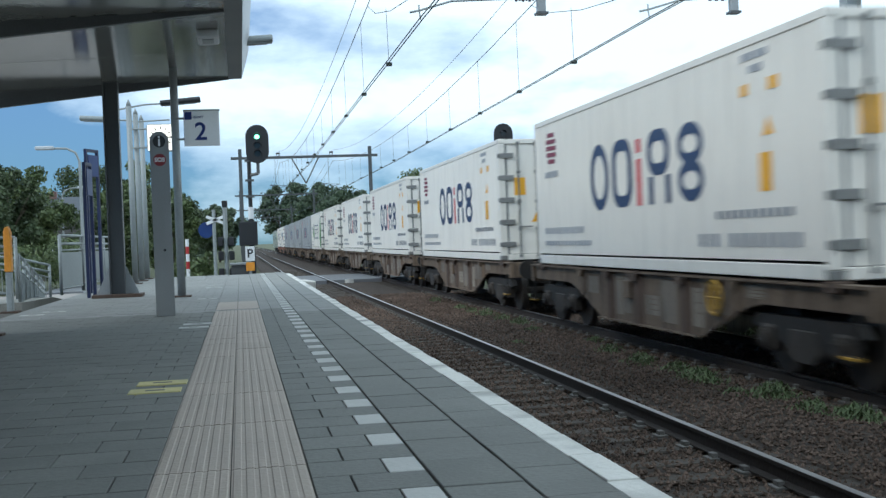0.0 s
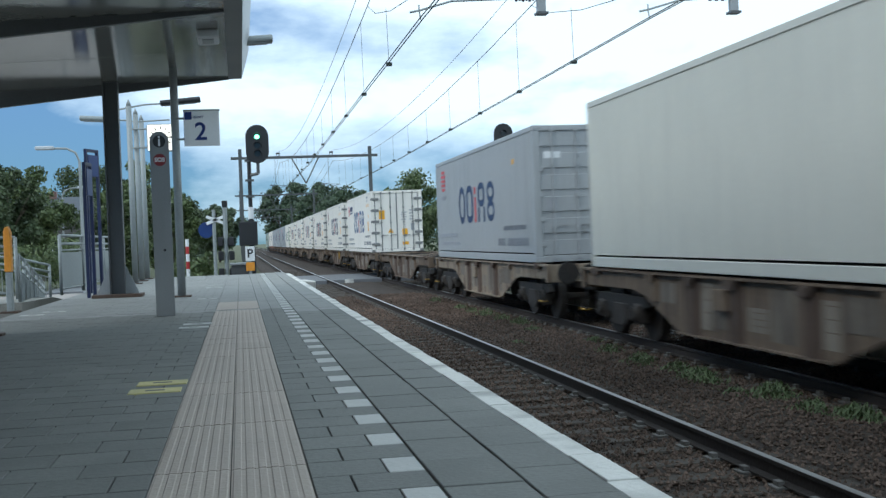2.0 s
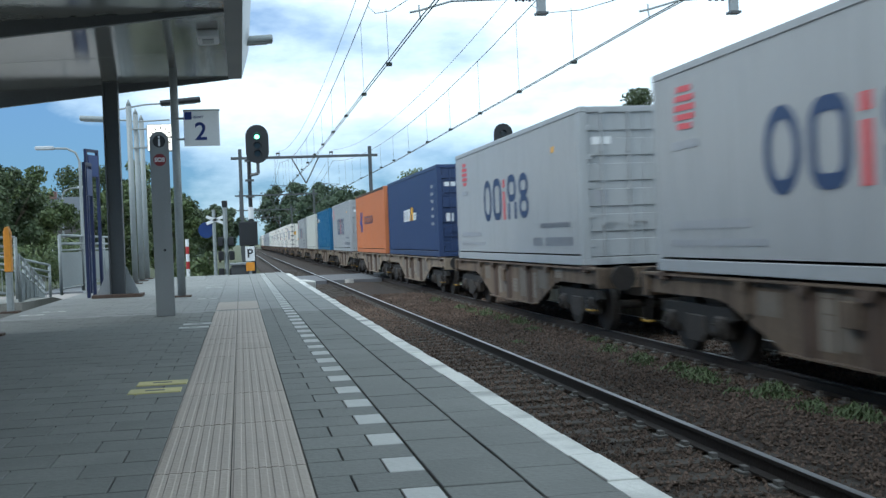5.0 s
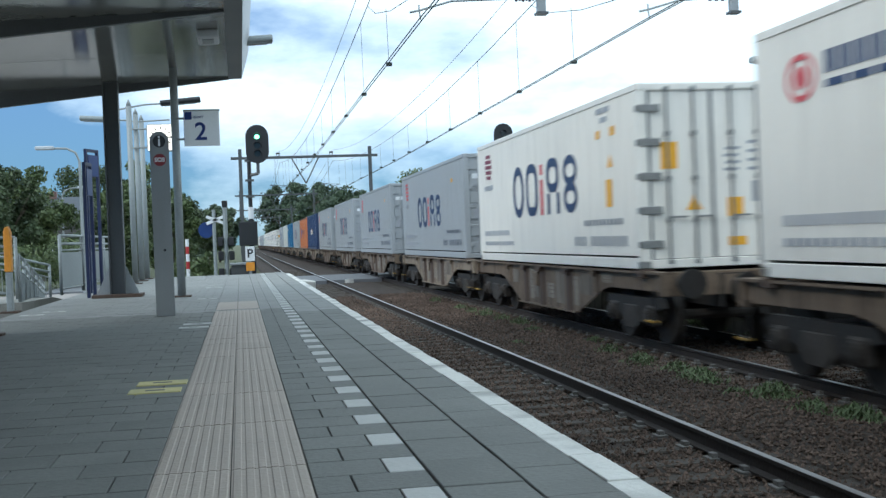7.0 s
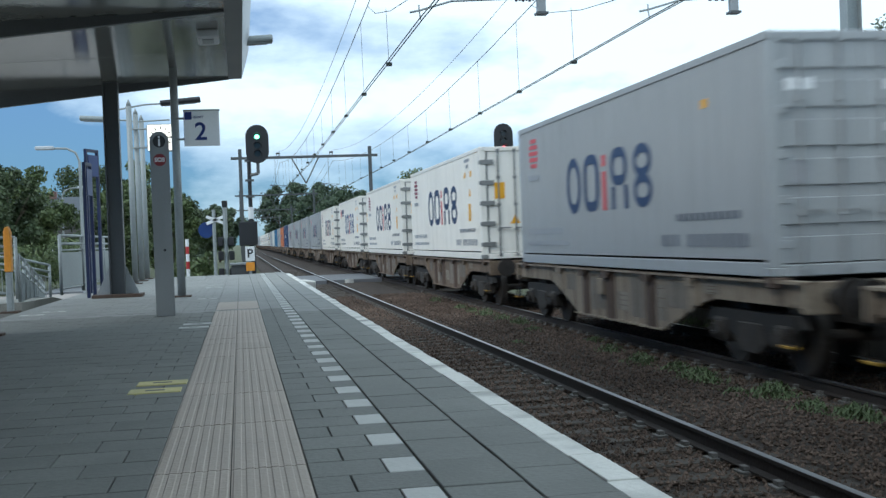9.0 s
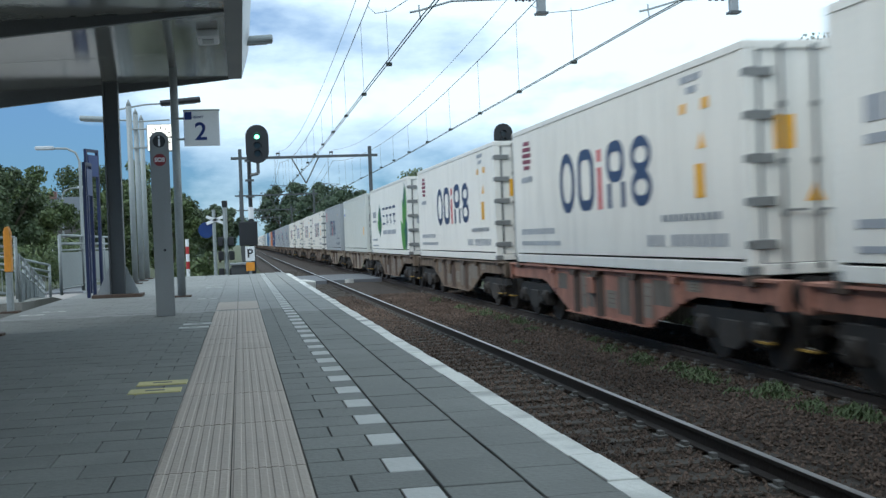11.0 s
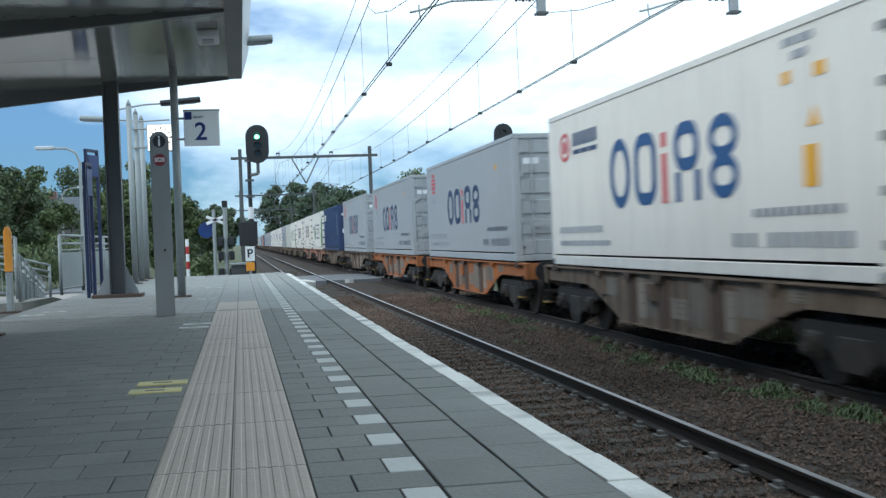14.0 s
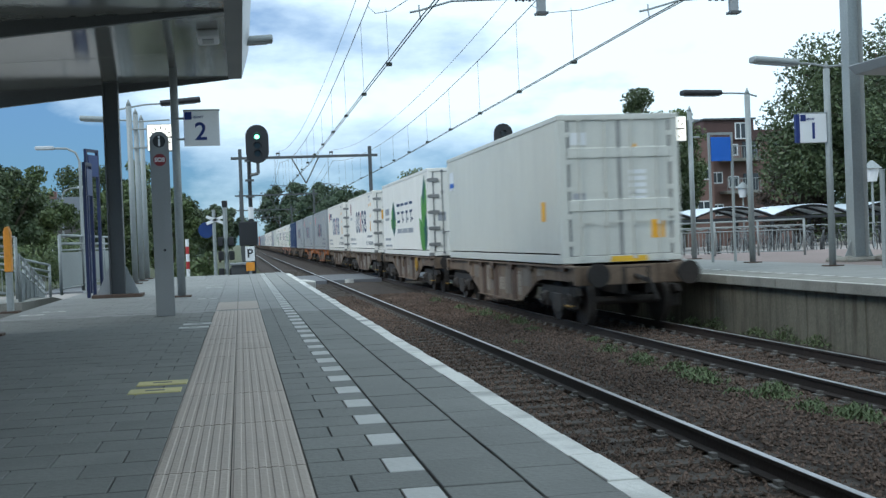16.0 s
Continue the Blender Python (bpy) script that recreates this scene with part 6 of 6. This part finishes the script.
def house():
    ob = thing("house", pose(-15.4, 92, -1.3), "brick house with dark tiled roof among the trees", "house")
    bm = nb()
    box(bm, 0, 4.2, 0, 7, 0, 5.0)
    part("wall", bm, M["weathered"], ob)
    bm = nb()
    prism(bm, [(-0.4, 5.0), (3.5, 6.45), (7.4, 5.0)], "x", -0.4, 4.4)
    part("roof", bm, M["slate"], ob, "dark tiled pitched roof")
    for x in (0.6, 2.5):
        window(ob, x, 0, 1.6, 1.5, 1.5)
    bm = nb()
    box(bm, 0.6, 1.3, 3.1, 3.8, 6.1, 6.9)
    part("chimney", bm, M["brick"], ob)


flats()
low_building()
house()


def street_lamp(x, y, h, side):
    ob = thing("street_lamp", pose(x, y, -1.05), "grey street lamp with curved arm", "street lamp", "street lamps")
    bm = nb()
    tube(bm, (0, 0, 0), (0, 0, h - 0.6), 0.08, 0.06)
    part("pole", bm, M["galv"], ob)
    bm = nb()
    path_tube(bm, [(0, 0, h - 0.6), (side * 0.15, 0, h - 0.2), (side * 0.5, 0, h - 0.02), (side * 1.1, 0, h)], 0.045)
    part("arm", bm, M["galv"], ob)
    bm = nb()
    box(bm, min(side * 1.0, side * 1.75), max(side * 1.0, side * 1.75), -0.14, 0.14, h - 0.06, h + 0.1)
    part("lamp_head", bm, M["fascia"], ob, bevel=0.04)


street_lamp(-6.42, 50, 6.2, -1)
street_lamp(-11.5, 80, 6.1, 1)
for x, y in ((26.7, 45.7), (29.6, 65.0)):
    ob = thing("lantern", pose(x, y, -0.25), "grey post lantern with conical cap", "street lamp", "post lanterns")
    bm = nb()
    tube(bm, (0, 0, 0), (0, 0, 2.8), 0.06, 0.045)
    part("pole", bm, M["galv"], ob)
    bm = nb()
    tube(bm, (0, 0, 2.8), (0, 0, 3.35), 0.2, 0.32, 12)
    part("glass", bm, M["white"], ob)
    bm = nb()
    tube(bm, (0, 0, 3.35), (0, 0, 3.7), 0.45, 0.05, 12)
    part("cap", bm, M["galv"], ob)


# ---- planting ----
def tree(x, y, h, r, seed, leaf="leaf_dark", leaves=6500, size=0.34, low=0.18, z0=-1.3, label="leafy dark green tree"):
    rng = np.random.RandomState(seed)
    ob = thing("tree", pose(x, y, z0), label, "tree", "trees round the station")
    bm = nb()
    tr = max(0.12, h * 0.022)
    fork = h * 0.35
    tube(bm, (0, 0, 0), (0.1, 0, fork), tr, tr * 0.75, 9)
    tube(bm, (0.1, 0, fork), (0, 0.1, h * 0.9), tr * 0.7, tr * 0.15, 8)
    for i in range(9):
        a = 6.283 * i / 9 + rng.rand()
        z = fork * (0.8 + 0.9 * rng.rand())
        tube(bm, (0.05, 0, z), (r * 0.7 * math.cos(a), r * 0.7 * math.sin(a), z + h * (0.12 + 0.25 * rng.rand())), tr * 0.35, tr * 0.08, 6)
    part("trunk", bm, M["bark"], ob, "forked trunk with limbs")
    nc = 46
    cs = []
    while len(cs) < nc:
        u = rng.uniform(-1, 1, 3)
        q = np.linalg.norm(u)
        if 0.35 < q < 1:
            w = 1.0 - 0.35 * max(0, u[2])
            cs.append((u[0] * r * w, u[1] * r * w, h * (low + 1) / 2 + u[2] * h * (1 - low) / 2))
    cs = np.array(cs)
    pick = rng.randint(0, nc, leaves)
    rad = max(r, 0.27 * h) * (0.2 + 0.18 * rng.rand(nc))
    d = rng.normal(size=(leaves, 3))
    d /= np.linalg.norm(d, axis=1)[:, None]
    p = cs[pick] + d * (rad[pick] * rng.rand(leaves) ** 0.45)[:, None] * [1, 1, 0.85]
    p[:, 2] = np.clip(p[:, 2], h * low * 0.6, h * 1.04)
    a = rng.normal(size=(leaves, 3))
    a /= np.linalg.norm(a, axis=1)[:, None]
    b = np.cross(a, rng.normal(size=(leaves, 3)))
    b /= np.linalg.norm(b, axis=1)[:, None]
    s = size * (0.5 + rng.rand(leaves))[:, None]
    quad = np.stack([p - a * s, p + b * s * 0.45, p + a * s, p - b * s * 0.45], 1).reshape(-1, 3)
    me = raw("crown", quad, np.arange(leaves * 4).reshape(-1, 4), M[leaf])
    put("crown", me, ob, pose(0, 0, 0))
    return ob


for i, (x, y, h, r, leaf, n, s) in enumerate((
        # far platform side
        (36.8, 62, 13.2, 6.6, "leaf_dark", 20000, 0.25), (40.5, 64, 14.0, 5.6, "leaf_dark", 12000, 0.25), (33.6, 66, 6.6, 2.3, "leaf_red", 5000, 0.2),
        (38.5, 72, 9.0, 3.4, "leaf_mid", 6000, 0.25), (28.0, 78, 11.5, 2.8, "leaf_dark", 9000, 0.26), (42.5, 112, 13.6, 3.0, "leaf_mid", 5500, 0.28),
        (23.0, 88, 8.2, 3.6, "leaf_mid", 6500, 0.28), (20.5, 92, 7.2, 3.2, "leaf_dark", 5500, 0.28), (25.5, 100, 9.2, 3.4, "leaf_dark", 6000, 0.3),
        (33.3, 84, 11.6, 1.9, "leaf_mid", 7000, 0.28), (30.4, 80, 9.4, 2.0, "leaf_dark", 6500, 0.28), (25.2, 82, 8.8, 3.0, "leaf_mid", 6000, 0.28), (18.0, 120, 9.0, 4.0, "leaf_mid", 5000, 0.33), (43.0, 70, 12.0, 4.6, "leaf_dark", 7000, 0.3), (31.0, 112, 9.5, 4.2, "leaf_mid", 4500, 0.33),
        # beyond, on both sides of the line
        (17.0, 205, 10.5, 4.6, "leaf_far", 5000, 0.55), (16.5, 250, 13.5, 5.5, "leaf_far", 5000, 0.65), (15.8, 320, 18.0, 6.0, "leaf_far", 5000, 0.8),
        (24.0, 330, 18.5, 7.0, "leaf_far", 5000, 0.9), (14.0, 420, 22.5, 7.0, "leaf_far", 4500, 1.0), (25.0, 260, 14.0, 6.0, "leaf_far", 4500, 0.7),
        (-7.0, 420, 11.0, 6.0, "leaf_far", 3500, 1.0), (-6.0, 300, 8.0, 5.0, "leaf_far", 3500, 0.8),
        # near side
        (-15.2, 66, 7.2, 2.7, "leaf_mid", 7000, 0.24), (-12.4, 66, 7.2, 2.2, "leaf_dark", 8000, 0.24), (-12.0, 72, 7.3, 2.4, "leaf_mid", 9000, 0.22), (-14.2, 116, 10.2, 4.6, "leaf_dark", 6500, 0.3), (-16.6, 74, 7.0, 3.2, "leaf_dark", 6000, 0.26),
        (-13.2, 56, 4.4, 2.0, "leaf_mid", 5000, 0.2), (-9.0, 88, 6.8, 2.4, "leaf_dark", 5500, 0.27), (-6.1, 72, 7.2, 2.0, "leaf_mid", 5500, 0.25),
        (-4.8, 84, 6.4, 1.9, "leaf_mid", 5000, 0.27), (-5.6, 112, 6.8, 2.8, "leaf_dark", 4500, 0.33), (-2.6, 150, 7.2, 3.2, "leaf_far", 4000, 0.45),
        (-20.0, 96, 9.5, 4.4, "leaf_dark", 5500, 0.32), (-3.4, 130, 6.0, 2.6, "leaf_dark", 4000, 0.4), (-9.5, 140, 9.0, 4.0, "leaf_far", 4000, 0.45))):
    tree(x, y, h, r, 40 + i, leaf, int(n * 2.3), s * 0.52, low=0.3 if -6 < x < 0 and y > 100 else 0.05 if h < 8 else 0.16,
         label={"leaf_dark": "dense dark green tree beside the station", "leaf_mid": "green broadleaf tree beside the station", "leaf_far": "distant green tree along the line", "leaf_red": "low copper-leaved tree by the flats"}[leaf])


def bush(x, y, h, r, seed, z0=-1.2):
    rng = np.random.RandomState(seed)
    n = 2600
    d = rng.normal(size=(n, 3))
    d /= np.linalg.norm(d, axis=1)[:, None]
    lump = 0.75 + 0.25 * np.sin(d[:, 0] * 5 + seed) * np.cos(d[:, 1] * 4)
    p = d * (lump * rng.rand(n) ** 0.3)[:, None] * [r, r, h / 2] + [0, 0, h / 2]
    a, b = rng.normal(size=(n, 3)), rng.normal(size=(n, 3))
    a /= np.linalg.norm(a, axis=1)[:, None]
    b /= np.linalg.norm(b, axis=1)[:, None]
    quad = np.stack([p - a * 0.07, p + b * 0.05, p + a * 0.07, p - b * 0.05], 1).reshape(-1, 3)
    ob = thing("bush", pose(x, y, z0), "green shrub at the foot of the fence", "bush", "shrubs")
    put("foliage", raw("foliage", quad, np.arange(n * 4).reshape(-1, 4), M["leaf_mid"]), ob, pose(0, 0, 0))


for i, (x, y, h, r) in enumerate(((-1.25, 41.0, 2.0, 0.7), (-2.2, 44.0, 1.8, 0.8), (-0.1, 43.0, 1.5, 0.5), (-8.5, 60, 3.2, 2.0), (-11.5, 62, 3.0, 2.2), (-14.5, 60, 3.2, 2.4), (17.0, 72, 2.6, 2.0), (14.5, 66, 2.0, 1.5))):
    bush(x, y, h, r, i)


def weed(x, y, h, n, seed):
    """A low bushy tuft: many short leaves round a few stems."""
    rng = np.random.RandomState(seed)
    n = int(n * 6)
    h = h * 0.75
    spread = 0.11 + 0.5 * h
    o = rng.normal(size=(n, 3)) * [spread * 0.55, spread * 0.95, 0]
    fall = np.exp(-(o[:, 0] ** 2 + o[:, 1] ** 2) / (2 * spread ** 2))
    o[:, 2] = h * (0.05 + 0.95 * rng.rand(n)) * fall
    w = rng.rand(n) * 6.283
    L = (0.014 + 0.032 * rng.rand(n))[:, None]
    along = np.stack([np.cos(w), np.sin(w), 0.5 + 0.9 * rng.rand(n)], 1) * L
    side = np.stack([-np.sin(w), np.cos(w), 0.3 * rng.randn(n)], 1) * L * 0.3
    V = np.stack([o - along * 0.4, o + side, o + along, o - side], 1).reshape(-1, 3)
    ob = thing("weed", pose(x, y, ZR - 0.165), "pale green bushy weed tuft growing in the ballast", "weed", "weeds in the ballast")
    put("foliage", raw("foliage", V, np.arange(n * 4).reshape(-1, 4), M["weed"]), ob, pose(0, 0, 0))


for i, (x, y, h, n) in enumerate(((5.8, 35.0, 0.2, 40), (5.84, 31.0, 0.18, 40), (5.88, 27.9, 0.26, 70), (5.8, 29.3, 0.2, 40), (5.97, 24.8, 0.22, 60), (5.9, 26.3, 0.2, 40), (5.8, 23.0, 0.14, 30), (5.86, 18.1, 0.2, 50), (5.77, 16.4, 0.22, 70),
                                    (5.87, 15.2, 0.2, 60), (5.98, 14.7, 0.17, 50), (5.78, 13.9, 0.2, 70), (5.72, 14.4, 0.12, 30), (5.96, 12.45, 0.26, 110), (5.7, 12.9, 0.1, 30), (5.87, 11.35, 0.17, 60), (6.02, 10.7, 0.22, 90), (6.1, 11.0, 0.12, 40),
                                    (9.12, 21.5, 0.3, 60), (9.12, 18.5, 0.34, 90), (9.12, 17.4, 0.25, 60), (9.12, 24.2, 0.3, 60), (9.1, 19.6, 0.2, 50), (9.1, 22.6, 0.2, 40), (1.46, 11.9, 0.16, 25), (4.9, 20.5, 0.08, 20), (6.25, 20.2, 0.1, 24))):
    weed(x, y, h, n, 70 + i)


def woods():
    """The low belt of trees that closes the view behind the station."""
    rng = np.random.RandomState(9)
    n = 60000
    x = np.concatenate([rng.uniform(-90, -4, n // 2), rng.uniform(14, 130, n - n // 2)])
    y = 165 + 20 * rng.rand(n) + 0.15 * np.abs(x)
    top = 6.0 + 2.0 * np.sin(x * 0.23) + 1.4 * np.sin(x * 0.71 + 1) + 0.8 * np.sin(x * 2.1)
    z = -1.3 + top * rng.rand(n) ** 0.7
    p = np.stack([x, y, z], 1)
    a, b = rng.normal(size=(n, 3)), rng.normal(size=(n, 3))
    a /= np.linalg.norm(a, axis=1)[:, None]
    b /= np.linalg.norm(b, axis=1)[:, None]
    quad = np.stack([p - a * 0.35, p + b * 0.25, p + a * 0.35, p - b * 0.25], 1).reshape(-1, 3)
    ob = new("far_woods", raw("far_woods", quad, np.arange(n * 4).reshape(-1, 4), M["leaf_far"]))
    tagged(ob, "low distant belt of green trees behind the station", "woods", kind="stuff")


woods()

platform_paving(PLATFORM)
motions()
